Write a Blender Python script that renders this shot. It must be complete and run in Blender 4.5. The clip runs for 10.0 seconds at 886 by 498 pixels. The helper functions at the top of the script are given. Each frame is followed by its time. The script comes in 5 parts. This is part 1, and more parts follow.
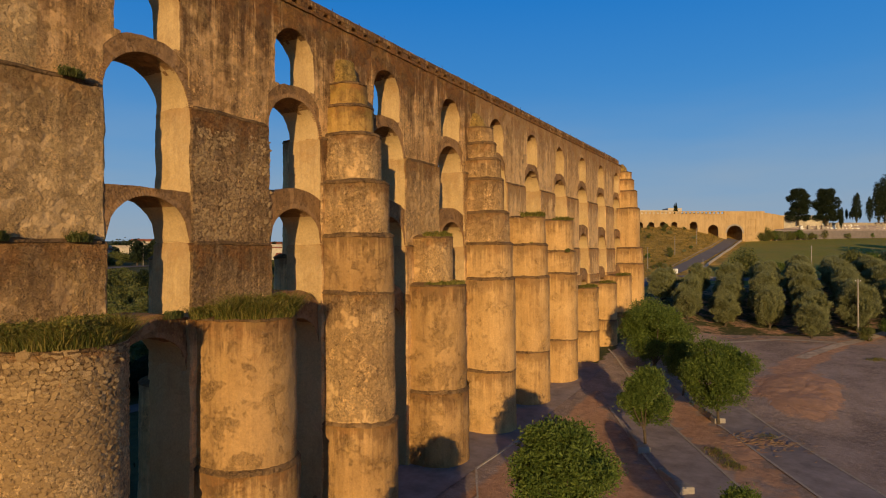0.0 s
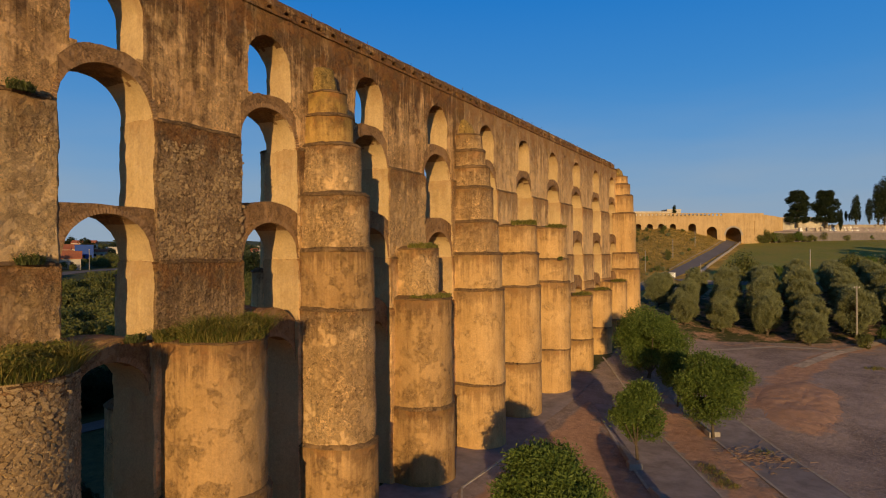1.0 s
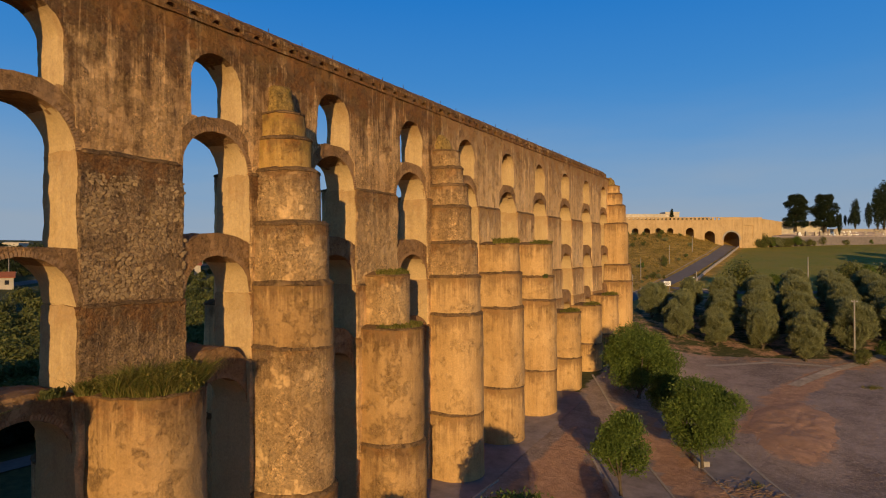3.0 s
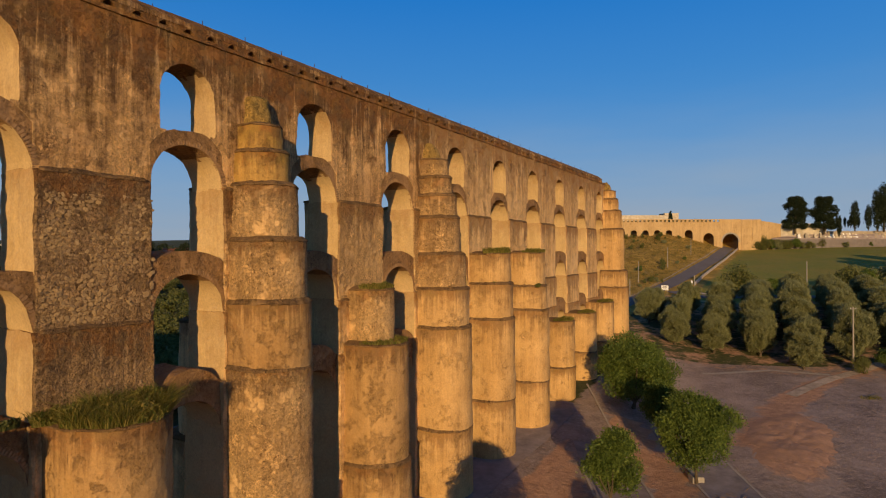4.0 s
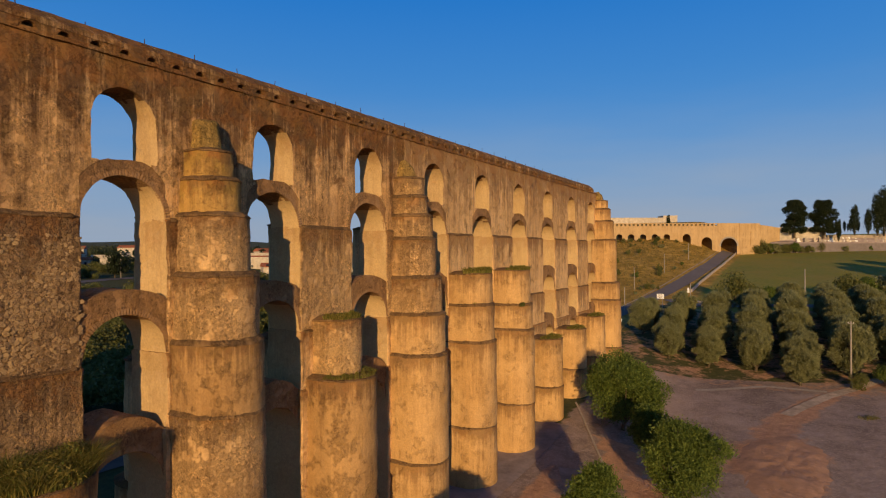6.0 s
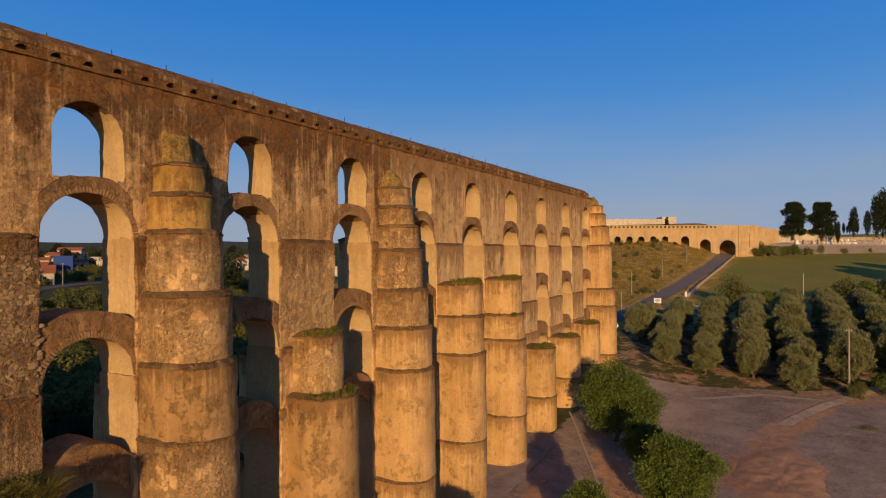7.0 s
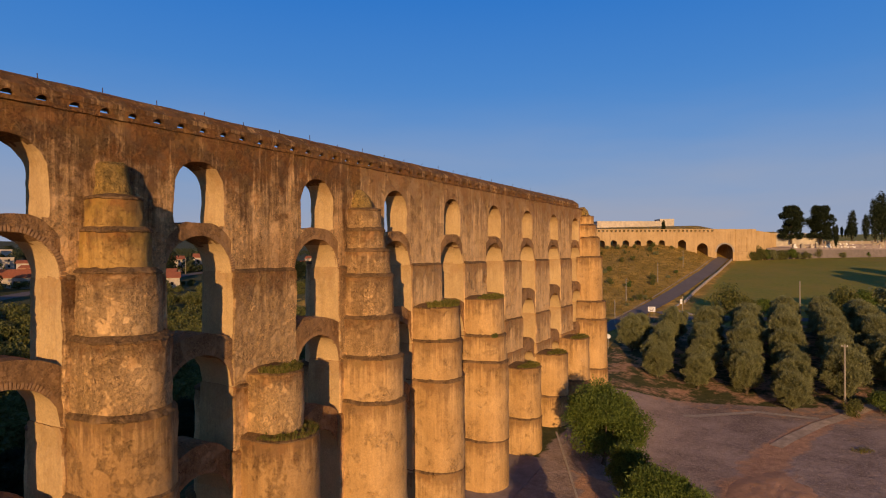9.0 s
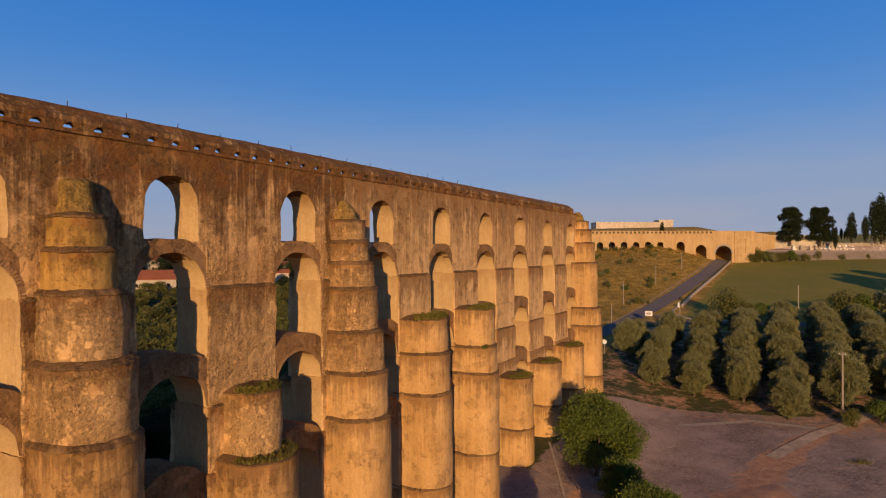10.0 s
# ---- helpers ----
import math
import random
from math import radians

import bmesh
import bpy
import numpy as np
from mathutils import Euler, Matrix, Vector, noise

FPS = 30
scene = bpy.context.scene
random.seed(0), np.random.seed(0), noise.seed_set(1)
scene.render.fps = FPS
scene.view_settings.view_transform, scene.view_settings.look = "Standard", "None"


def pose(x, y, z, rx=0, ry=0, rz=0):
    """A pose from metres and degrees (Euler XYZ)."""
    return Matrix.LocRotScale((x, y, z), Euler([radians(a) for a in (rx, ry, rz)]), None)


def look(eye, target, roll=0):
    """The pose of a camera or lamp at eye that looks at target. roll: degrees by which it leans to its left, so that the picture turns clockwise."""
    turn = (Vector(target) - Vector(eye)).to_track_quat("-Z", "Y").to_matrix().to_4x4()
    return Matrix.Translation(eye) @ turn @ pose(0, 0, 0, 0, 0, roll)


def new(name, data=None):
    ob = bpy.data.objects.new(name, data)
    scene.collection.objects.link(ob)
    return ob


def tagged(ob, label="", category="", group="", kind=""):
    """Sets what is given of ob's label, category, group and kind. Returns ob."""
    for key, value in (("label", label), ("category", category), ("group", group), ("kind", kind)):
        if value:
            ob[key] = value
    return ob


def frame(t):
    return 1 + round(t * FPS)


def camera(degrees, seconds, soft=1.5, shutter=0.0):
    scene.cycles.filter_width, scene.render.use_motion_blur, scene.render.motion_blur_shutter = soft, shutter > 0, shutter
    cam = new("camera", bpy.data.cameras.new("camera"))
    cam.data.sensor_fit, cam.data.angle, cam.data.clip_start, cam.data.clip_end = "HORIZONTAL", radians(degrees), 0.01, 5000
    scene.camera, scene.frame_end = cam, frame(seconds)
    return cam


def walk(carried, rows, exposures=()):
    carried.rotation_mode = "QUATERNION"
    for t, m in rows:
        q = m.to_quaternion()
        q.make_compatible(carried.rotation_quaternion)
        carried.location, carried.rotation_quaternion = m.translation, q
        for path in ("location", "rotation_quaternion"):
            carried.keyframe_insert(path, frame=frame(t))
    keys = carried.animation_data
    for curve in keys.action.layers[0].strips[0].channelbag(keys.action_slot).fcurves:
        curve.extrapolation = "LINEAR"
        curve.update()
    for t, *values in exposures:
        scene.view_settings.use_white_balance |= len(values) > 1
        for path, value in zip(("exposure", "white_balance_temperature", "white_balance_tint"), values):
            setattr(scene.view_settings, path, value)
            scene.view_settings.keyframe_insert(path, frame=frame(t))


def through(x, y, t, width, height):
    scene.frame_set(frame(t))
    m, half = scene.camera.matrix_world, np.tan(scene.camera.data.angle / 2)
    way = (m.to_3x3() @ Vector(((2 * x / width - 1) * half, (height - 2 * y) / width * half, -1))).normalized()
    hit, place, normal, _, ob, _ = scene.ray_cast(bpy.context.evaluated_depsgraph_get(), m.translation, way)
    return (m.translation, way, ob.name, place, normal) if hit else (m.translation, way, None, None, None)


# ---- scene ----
cam = camera(73.1, 10.0, soft=1.1)
METRES, EYE, TILT, LEAN, TURN = 16.0, 16.0, 0.0, 0.0, 30.4
ROWS = [
    (0.0, 0.0, 0.0, 0.0, 0.0, 0.32, 0.16),
    (0.5, 0.0305, 0.0371, 0.0244, 0.0, 0.3, 0.15),
    (1.0, 0.0601, 0.0733, 0.0496, -0.01, 0.31, 0.15),
    (1.5, 0.089, 0.1089, 0.0749, -0.01, 0.32, 0.15),
    (2.0, 0.1173, 0.1436, 0.1007, -0.02, 0.33, 0.13),
    (2.5, 0.146, 0.1767, 0.1265, -0.01, 0.31, 0.12),
    (4.0, 0.23, 0.2754, 0.2042, 0.0, 0.29, 0.1),
    (4.5, 0.2581, 0.3072, 0.2293, 0.02, 0.29, 0.1),
    (5.0, 0.2853, 0.3397, 0.2543, 0.02, 0.28, 0.09),
    (5.5, 0.3126, 0.3718, 0.2795, 0.04, 0.27, 0.09),
    (7.0, 0.3962, 0.4649, 0.3535, 0.03, 0.29, 0.13),
    (7.5, 0.4237, 0.4965, 0.3792, 0.02, 0.28, 0.13),
    (8.0, 0.4515, 0.5279, 0.4051, -0.0, 0.25, 0.11),
    (8.5, 0.4793, 0.5589, 0.4303, -0.0, 0.24, 0.12),
    (9.0, 0.5074, 0.59, 0.4556, -0.01, 0.22, 0.1),
    (9.5, 0.5354, 0.62, 0.4813, -0.01, 0.19, 0.09),
    (10.0, 0.5635, 0.651, 0.5078, -0.01, 0.16, 0.07),
]
walk(cam, [(t, pose(0, 0, EYE, TILT, LEAN, TURN) @ pose(METRES * x, METRES * y, METRES * z, 90 + pitch, roll, yaw)) for t, x, y, z, yaw, pitch, roll in ROWS],
     exposures=[(0.0, 0.0, 6480, 1), (2.5, 0.0, 6480, 3), (5.0, 0.0, 6490, 5), (7.5, 0.0, 6600, 13), (10.0, 0.0, 6830, 19)])

# ---- world, sun, exposure ----
SUN_EL, SUN_AZ = 9.3, 152.0          # degrees; azimuth clockwise from +y
SUN_POWER, SKY_POWER = 4.35, 0.100
world = bpy.data.worlds.new("world")
scene.world = world
world.use_nodes = True
wn, wl = world.node_tree.nodes, world.node_tree.links
sky = wn.new("ShaderNodeTexSky")
sky.sky_type = "NISHITA"
sky.sun_disc = False
sky.sun_elevation, sky.sun_rotation = radians(SUN_EL), radians(SUN_AZ)
sky.air_density, sky.dust_density, sky.ozone_density = 1.0, 0.3, 2.5
wn["Background"].inputs["Strength"].default_value = SKY_POWER
tone = wn.new("ShaderNodeHueSaturation")
tone.inputs["Saturation"].default_value, tone.inputs["Hue"].default_value = 1.10, 0.512
tone.inputs["Value"].default_value = 0.74
wl.new(sky.outputs["Color"], tone.inputs["Color"])
# a thin veil of high cloud near the horizon
where = wn.new("ShaderNodeTexCoord")
flat = wn.new("ShaderNodeMapping")
flat.inputs["Scale"].default_value = (1.6, 1.6, 9.0)
wl.new(where.outputs["Generated"], flat.inputs["Vector"])
wisp = wn.new("ShaderNodeTexNoise")
wisp.inputs["Scale"].default_value, wisp.inputs["Detail"].default_value = 1.5, 4
wl.new(flat.outputs["Vector"], wisp.inputs["Vector"])
axes = wn.new("ShaderNodeSeparateXYZ")
wl.new(where.outputs["Generated"], axes.inputs["Vector"])


def wmath(op, a, b):
    m = wn.new("ShaderNodeMath")
    m.operation, m.use_clamp = op, op == "MULTIPLY"
    for i, v in enumerate((a, b)):
        if isinstance(v, (int, float)):
            m.inputs[i].default_value = v
        else:
            wl.new(v, m.inputs[i])
    return m.outputs[0]


low = wn.new("ShaderNodeMapRange")
low.inputs["From Min"].default_value, low.inputs["From Max"].default_value = 0.29, 0.05
wl.new(axes.outputs["Z"], low.inputs["Value"])
thin = wn.new("ShaderNodeMapRange")
thin.inputs["From Min"].default_value, thin.inputs["From Max"].default_value = 0.35, 0.75
wl.new(wisp.outputs["Fac"], thin.inputs["Value"])
veil = wn.new("ShaderNodeMix")
veil.data_type = "RGBA"
wl.new(wmath("ADD", wmath("MULTIPLY", wmath("MULTIPLY", thin.outputs["Result"], low.outputs["Result"]), 0.45), wmath("MULTIPLY", wmath("MULTIPLY", low.outputs["Result"], low.outputs["Result"]), 0.88)), veil.inputs[0])
calm = wn.new("ShaderNodeMix")
calm.data_type = "RGBA"
even = wn.new("ShaderNodeMapRange")
even.inputs["From Min"].default_value, even.inputs["From Max"].default_value = 0.65, 0.40
even.inputs["To Max"].default_value = 0.92
wl.new(axes.outputs["Z"], even.inputs["Value"])
wl.new(even.outputs["Result"], calm.inputs[0])
wl.new(tone.outputs["Color"], calm.inputs[6])
height = wn.new("ShaderNodeMapRange")
height.inputs["From Min"].default_value, height.inputs["From Max"].default_value = 0.10, 0.40
wl.new(axes.outputs["Z"], height.inputs["Value"])
blue = wn.new("ShaderNodeMix")
blue.data_type = "RGBA"
wl.new(height.outputs["Result"], blue.inputs[0])
blue.inputs[6].default_value = (0.98, 3.12, 6.5, 1)
blue.inputs[7].default_value = (0.16, 1.85, 6.0, 1)
wl.new(blue.outputs[2], calm.inputs[7])
wl.new(calm.outputs[2], veil.inputs[6])
veil.inputs[7].default_value = (3.0, 3.7, 4.9, 1)
wl.new(veil.outputs[2], wn["Background"].inputs["Color"])

sun = new("sun", bpy.data.lights.new("sun", "SUN"))
sun.data.energy, sun.data.angle, sun.data.color = SUN_POWER, radians(0.5), (1.0, 0.645, 0.30)
sa, se = radians(SUN_AZ), radians(SUN_EL)
SUN_WAY = Vector((math.sin(sa) * math.cos(se), math.cos(sa) * math.cos(se), math.sin(se)))
sun.matrix_world = look(SUN_WAY * 200, (0, 0, 0))


# ---- materials ----
def nodes_of(name, rough=0.9):
    m = bpy.data.materials.new(name)
    m.use_nodes = True
    b = m.node_tree.nodes["Principled BSDF"]
    b.inputs["Roughness"].default_value = rough
    b.inputs["Specular IOR Level"].default_value = 0.25
    return m, m.node_tree.nodes, m.node_tree.links, b


def coords(n, l, scale=(1, 1, 1), kind="Object"):
    t = n.new("ShaderNodeTexCoord")
    mp = n.new("ShaderNodeMapping")
    mp.inputs["Scale"].default_value = scale
    l.new(t.outputs[kind], mp.inputs["Vector"])
    return mp.outputs["Vector"]


def noise_at(n, l, vec, scale, detail=6, rough=0.6):
    t = n.new("ShaderNodeTexNoise")
    t.inputs["Scale"].default_value, t.inputs["Detail"].default_value, t.inputs["Roughness"].default_value = scale, detail, rough
    l.new(vec, t.inputs["Vector"])
    return t.outputs["Fac"]


def ramp(n, l, fac, a, b, lo=0.0, hi=1.0):
    r = n.new("ShaderNodeMapRange")
    r.inputs["From Min"].default_value, r.inputs["From Max"].default_value = a, b
    r.inputs["To Min"].default_value, r.inputs["To Max"].default_value = lo, hi
    l.new(fac, r.inputs["Value"])
    return r.outputs["Result"]


def mixed(n, l, fac, a, b, blend="MIX"):
    m = n.new("ShaderNodeMix")
    m.data_type, m.blend_type = "RGBA", blend
    for key, v in (("Factor", fac), ("A", a), ("B", b)):
        slot = [s for s in m.inputs if s.name == key and s.type == ("VALUE" if key == "Factor" else "RGBA")][0]
        if isinstance(v, (int, float)):
            slot.default_value = v
        elif isinstance(v, tuple):
            slot.default_value = (*v, 1)
        else:
            l.new(v, slot)
    return [s for s in m.outputs if s.type == "RGBA"][0]


def times(n, l, a, b, op="MULTIPLY"):
    m = n.new("ShaderNodeMath")
    m.operation = op
    for i, v in enumerate((a, b)):
        if isinstance(v, (int, float)):
            m.inputs[i].default_value = v
        else:
            l.new(v, m.inputs[i])
    return m.outputs[0]


def bumped(n, l, b, height, strength=0.6, distance=0.05):
    u = n.new("ShaderNodeBump")
    u.inputs["Strength"].default_value, u.inputs["Distance"].default_value = strength, distance
    l.new(height, u.inputs["Height"])
    l.new(u.outputs["Normal"], b.inputs["Normal"])


def stone(name, light, deep, stain, rubble=0.3, streak=0.6, rust=0.5, relief=1.0, patch=1.0, lichen=0.12):
    """Lime render over rubble: smooth coats, areas where the coat has gone, runs of damp, lichen below the ledges."""
    m, n, l, b = nodes_of(name, 0.93)
    v = coords(n, l)
    warp = n.new("ShaderNodeTexNoise")
    warp.inputs["Scale"].default_value, warp.inputs["Detail"].default_value = 2.3, 4
    l.new(v, warp.inputs["Vector"])
    bent = n.new("ShaderNodeMix")
    bent.data_type, bent.blend_type = "RGBA", "LINEAR_LIGHT"
    bent.inputs[0].default_value = 0.13
    l.new(v, bent.inputs[6])
    l.new(warp.outputs["Color"], bent.inputs[7])
    bv = bent.outputs[2]
    brown = tuple(0.35 * s + 0.5 * d for s, d in zip(stain, deep))
    pale = (1.16 * light[0], 1.12 * light[1], 1.06 * light[2])
    col = mixed(n, l, ramp(n, l, noise_at(n, l, v, 0.26, 6, 0.6), 0.36, 0.64), light, deep)
    # broad patches of an older, browner coat, with clear edges
    coat = ramp(n, l, noise_at(n, l, bv, 0.55, 9, 0.62), 0.50, 0.56)
    col = mixed(n, l, times(n, l, coat, 0.15 * patch), col, brown)
    smear = ramp(n, l, noise_at(n, l, coords(n, l, (1.3, 1.3, 0.8)), 1.0, 10, 0.70), 0.40, 0.70)
    col = mixed(n, l, times(n, l, smear, 0.34 * patch), col, brown)
    # areas where the render has gone and the stones show
    bare = ramp(n, l, noise_at(n, l, v, 0.85, 9, 0.74), 0.625 - 0.36 * rubble, 0.76 - 0.36 * rubble)
    vor = n.new("ShaderNodeTexVoronoi")
    vor.inputs["Scale"].default_value = 5.2
    l.new(bv, vor.inputs["Vector"])
    edge = n.new("ShaderNodeTexVoronoi")
    edge.feature = "DISTANCE_TO_EDGE"
    edge.inputs["Scale"].default_value = 5.2
    l.new(bv, edge.inputs["Vector"])
    gaps = ramp(n, l, edge.outputs["Distance"], 0.01, 0.13)
    tones = n.new("ShaderNodeSeparateColor")
    l.new(vor.outputs["Color"], tones.inputs["Color"])
    col = mixed(n, l, times(n, l, times(n, l, bare, ramp(n, l, tones.outputs[0], 0.45, 1.0)), 0.24), col, brown)
    col = mixed(n, l, times(n, l, times(n, l, bare, ramp(n, l, tones.outputs[1], 0.50, 1.0)), 0.80), col, pale)
    col = mixed(n, l, times(n, l, times(n, l, times(n, l, 1.0, gaps, "SUBTRACT"), bare), 0.26), col, stain)
    worn = times(n, l, times(n, l, bare, 0.70), 0.36 * patch, "ADD")
    pits = ramp(n, l, noise_at(n, l, bv, 6.0, 8, 0.76), 0.575, 0.60)
    col = mixed(n, l, times(n, l, pits, times(n, l, worn, 0.75)), col, tuple(0.8 * c for c in stain))
    chip = ramp(n, l, noise_at(n, l, bv, 2.7, 9, 0.70), 0.565, 0.60)
    col = mixed(n, l, times(n, l, chip, times(n, l, worn, 0.60)), col, pale)
    # runs of damp from above, thickest under each head
    grime = n.new("ShaderNodeAttribute")
    grime.attribute_name = "grime"
    wide = noise_at(n, l, coords(n, l, (1.5, 1.5, 0.09)), 1.0, 7, 0.68)
    thin = noise_at(n, l, coords(n, l, (5.5, 5.5, 0.30)), 1.0, 5, 0.6)
    runs = times(n, l, times(n, l, wide, 0.68), times(n, l, thin, 0.32), "ADD")
    blotch = times(n, l, noise_at(n, l, v, 1.2, 9, 0.72), 0.5, "SUBTRACT")
    amount = times(n, l, times(n, l, times(n, l, grime.outputs["Fac"], 0.40), runs, "ADD"), times(n, l, blotch, 0.55), "ADD")
    dark = ramp(n, l, amount, 0.545, 0.72)
    col = mixed(n, l, times(n, l, dark, streak), col, stain)
    clean = ramp(n, l, runs, 0.48, 0.38)
    col = mixed(n, l, times(n, l, clean, 0.60 * streak), col, pale)
    spot = ramp(n, l, times(n, l, times(n, l, grime.outputs["Fac"], 0.26), noise_at(n, l, v, 0.9, 8, 0.72), "ADD"), 0.62, 0.74)
    col = mixed(n, l, times(n, l, spot, rust), col, (0.29, 0.118, 0.030))
    moss = ramp(n, l, times(n, l, times(n, l, grime.outputs["Fac"], 0.12), noise_at(n, l, bv, 0.7, 8, 0.68), "ADD"), 0.57, 0.66)
    col = mixed(n, l, times(n, l, moss, lichen), col, (0.36, 0.235, 0.050))
    fine = noise_at(n, l, v, 9.0, 4, 0.78)
    fleck = times(n, l, ramp(n, l, fine, 0.30, 0.70, -0.5, 0.5), times(n, l, times(n, l, bare, 0.65), 0.32, "ADD"))
    tint = n.new("ShaderNodeVectorMath")
    tint.operation = "SCALE"
    l.new(col, tint.inputs[0])
    l.new(times(n, l, fleck, 1.0, "ADD"), tint.inputs["Scale"])
    l.new(tint.outputs["Vector"], b.inputs["Base Color"])
    lump = times(n, l, noise_at(n, l, bv, 4.6, 7, 0.74), times(n, l, fine, 0.35), "ADD")
    h = times(n, l, times(n, l, gaps, 0.30), times(n, l, lump, 1.25), "ADD")
    h = times(n, l, h, times(n, l, pits, -0.42), "ADD")
    h = times(n, l, h, times(n, l, bare, 0.30 + 0.34 * rubble), "MULTIPLY")
    h = times(n, l, h, times(n, l, coat, -0.06 * patch), "ADD")
    h = times(n, l, h, times(n, l, times(n, l, pits, -0.30 * patch), worn), "ADD")
    h = times(n, l, h, times(n, l, noise_at(n, l, v, 2.6, 9, 0.66), 0.42), "ADD")
    bumped(n, l, b, h, 1.0, 0.17 * relief)
    return m


STONE_WALL = stone("weathered_render", (0.799, 0.524, 0.248), (0.619, 0.379, 0.164), (0.175, 0.092, 0.040), 0.30, 0.62, 0.45, 1.0, 0.8)
STONE_BUTTRESS = stone("ochre_render", (0.613, 0.387, 0.167), (0.460, 0.275, 0.107), (0.170, 0.090, 0.037), 0.22, 0.64, 0.26, 0.9, 0.5)
STONE_EARTHY = stone("earthy_render", (0.489, 0.300, 0.126), (0.352, 0.204, 0.078), (0.140, 0.070, 0.029), 0.27, 0.72, 0.34, 1.0, 0.5)
STONE_SCARRED = stone("scarred_render", (0.673, 0.436, 0.202), (0.505, 0.307, 0.134), (0.155, 0.082, 0.037), 0.52, 0.55, 0.45, 1.1, 0.9)
STONE_DARK = stone("old_dark_render", (0.779, 0.490, 0.220), (0.535, 0.306, 0.125), (0.125, 0.062, 0.027), 0.46, 0.86, 0.60, 1.1, 0.8)
STONE_SOOTY = stone("brown_stained_masonry", (0.414, 0.268, 0.134), (0.290, 0.179, 0.084), (0.105, 0.058, 0.027), 0.80, 0.62, 0.50, 1.1, 0.8, 0.10)
STONE_PALE = stone("pale_scarred_render", (0.702, 0.477, 0.234), (0.585, 0.375, 0.170), (0.16, 0.09, 0.042), 0.45, 0.52, 0.35, 1.2, 0.9)
STONE_RUBBLE = stone("bare_rubble", (0.60, 0.415, 0.215), (0.46, 0.300, 0.145), (0.115, 0.064, 0.033), 1.0, 0.60, 0.45, 1.1)
STONE_LICHEN = stone("lichened_render", (0.478, 0.294, 0.090), (0.359, 0.207, 0.059), (0.135, 0.070, 0.026), 0.22, 0.72, 0.6, 0.9, 0.8, 0.45)
STONE_STRUT = stone("brown_arch_and_soffit_shade", (0.403, 0.234, 0.105), (0.281, 0.154, 0.066), (0.085, 0.045, 0.021), 0.45, 0.60, 0.7, 1.0, 0.9)
STONE_CREAM = stone("cream_render", (0.521, 0.365, 0.189), (0.428, 0.290, 0.139), (0.22, 0.13, 0.065), 0.10, 0.80, 0.40, 0.6, 0.6)
STONE_LEDGE = stone("mossy_ledge_and_vault_shade", (0.29, 0.175, 0.080), (0.19, 0.112, 0.052), (0.065, 0.042, 0.024), 0.5, 0.6, 0.4)
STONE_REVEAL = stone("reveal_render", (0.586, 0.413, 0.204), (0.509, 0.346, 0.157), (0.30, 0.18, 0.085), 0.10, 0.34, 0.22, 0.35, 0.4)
MOSS = stone("mossy_crust", (0.46, 0.295, 0.090), (0.28, 0.190, 0.056), (0.075, 0.047, 0.02), 0.6, 0.6, 0.3, lichen=0.6)
BRICK = stone("old_brick", (0.42, 0.250, 0.118), (0.29, 0.165, 0.077), (0.10, 0.055, 0.03), 0.1, 0.4, 0.3, 0.5)


def leafy(name, a, b, through=0.38):
    """Leaves, each of its own tone, that let some of the light through."""
    m, n, l, bs = nodes_of(name, 0.62)
    g = n.new("ShaderNodeNewGeometry")
    col = mixed(n, l, g.outputs["Random Per Island"], a, b)
    big = ramp(n, l, noise_at(n, l, coords(n, l), 0.9, 3), 0.35, 0.65)
    col = mixed(n, l, times(n, l, big, 0.4), col, tuple(0.65 * c for c in a))
    l.new(col, bs.inputs["Base Color"])
    glow = n.new("ShaderNodeBsdfTranslucent")
    l.new(col, glow.inputs["Color"])
    both = n.new("ShaderNodeMixShader")
    both.inputs[0].default_value = through
    l.new(bs.outputs[0], both.inputs[1])
    l.new(glow.outputs[0], both.inputs[2])
    l.new(both.outputs[0], n["Material Output"].inputs["Surface"])
    return m


def fieldstone():
    """Single stones: each with a tone of its own."""
    m, n, l, b = nodes_of("fieldstone", 0.95)
    info = n.new("ShaderNodeObjectInfo")
    v = coords(n, l)
    col = mixed(n, l, info.outputs["Random"], (0.30, 0.195, 0.092), (0.54, 0.365, 0.175))
    col = mixed(n, l, times(n, l, ramp(n, l, noise_at(n, l, v, 6.0, 8, 0.7), 0.5, 0.62), 0.55), col, (0.16, 0.09, 0.045))
    l.new(col, b.inputs["Base Color"])
    bumped(n, l, b, noise_at(n, l, v, 9.0, 8, 0.75), 0.9, 0.05)
    return m


FIELDSTONE = fieldstone()
LEAF = leafy("tree_leaves", (0.068, 0.112, 0.020), (0.220, 0.275, 0.058))
OLIVE_LEAF = leafy("olive_leaves", (0.155, 0.172, 0.066), (0.380, 0.372, 0.180))
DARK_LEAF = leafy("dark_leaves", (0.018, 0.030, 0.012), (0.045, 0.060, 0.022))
GRASS = leafy("ledge_grass", (0.085, 0.115, 0.018), (0.38, 0.29, 0.075), 0.35)
SCRUB_LEAF = leafy("scrub_leaves", (0.095, 0.118, 0.030), (0.23, 0.215, 0.065))
STRAW = leafy("dry_grass_blades", (0.150, 0.135, 0.030), (0.430, 0.270, 0.075))
WOOD_LEAF = leafy("woodland_leaves", (0.040, 0.058, 0.026), (0.105, 0.115, 0.050))


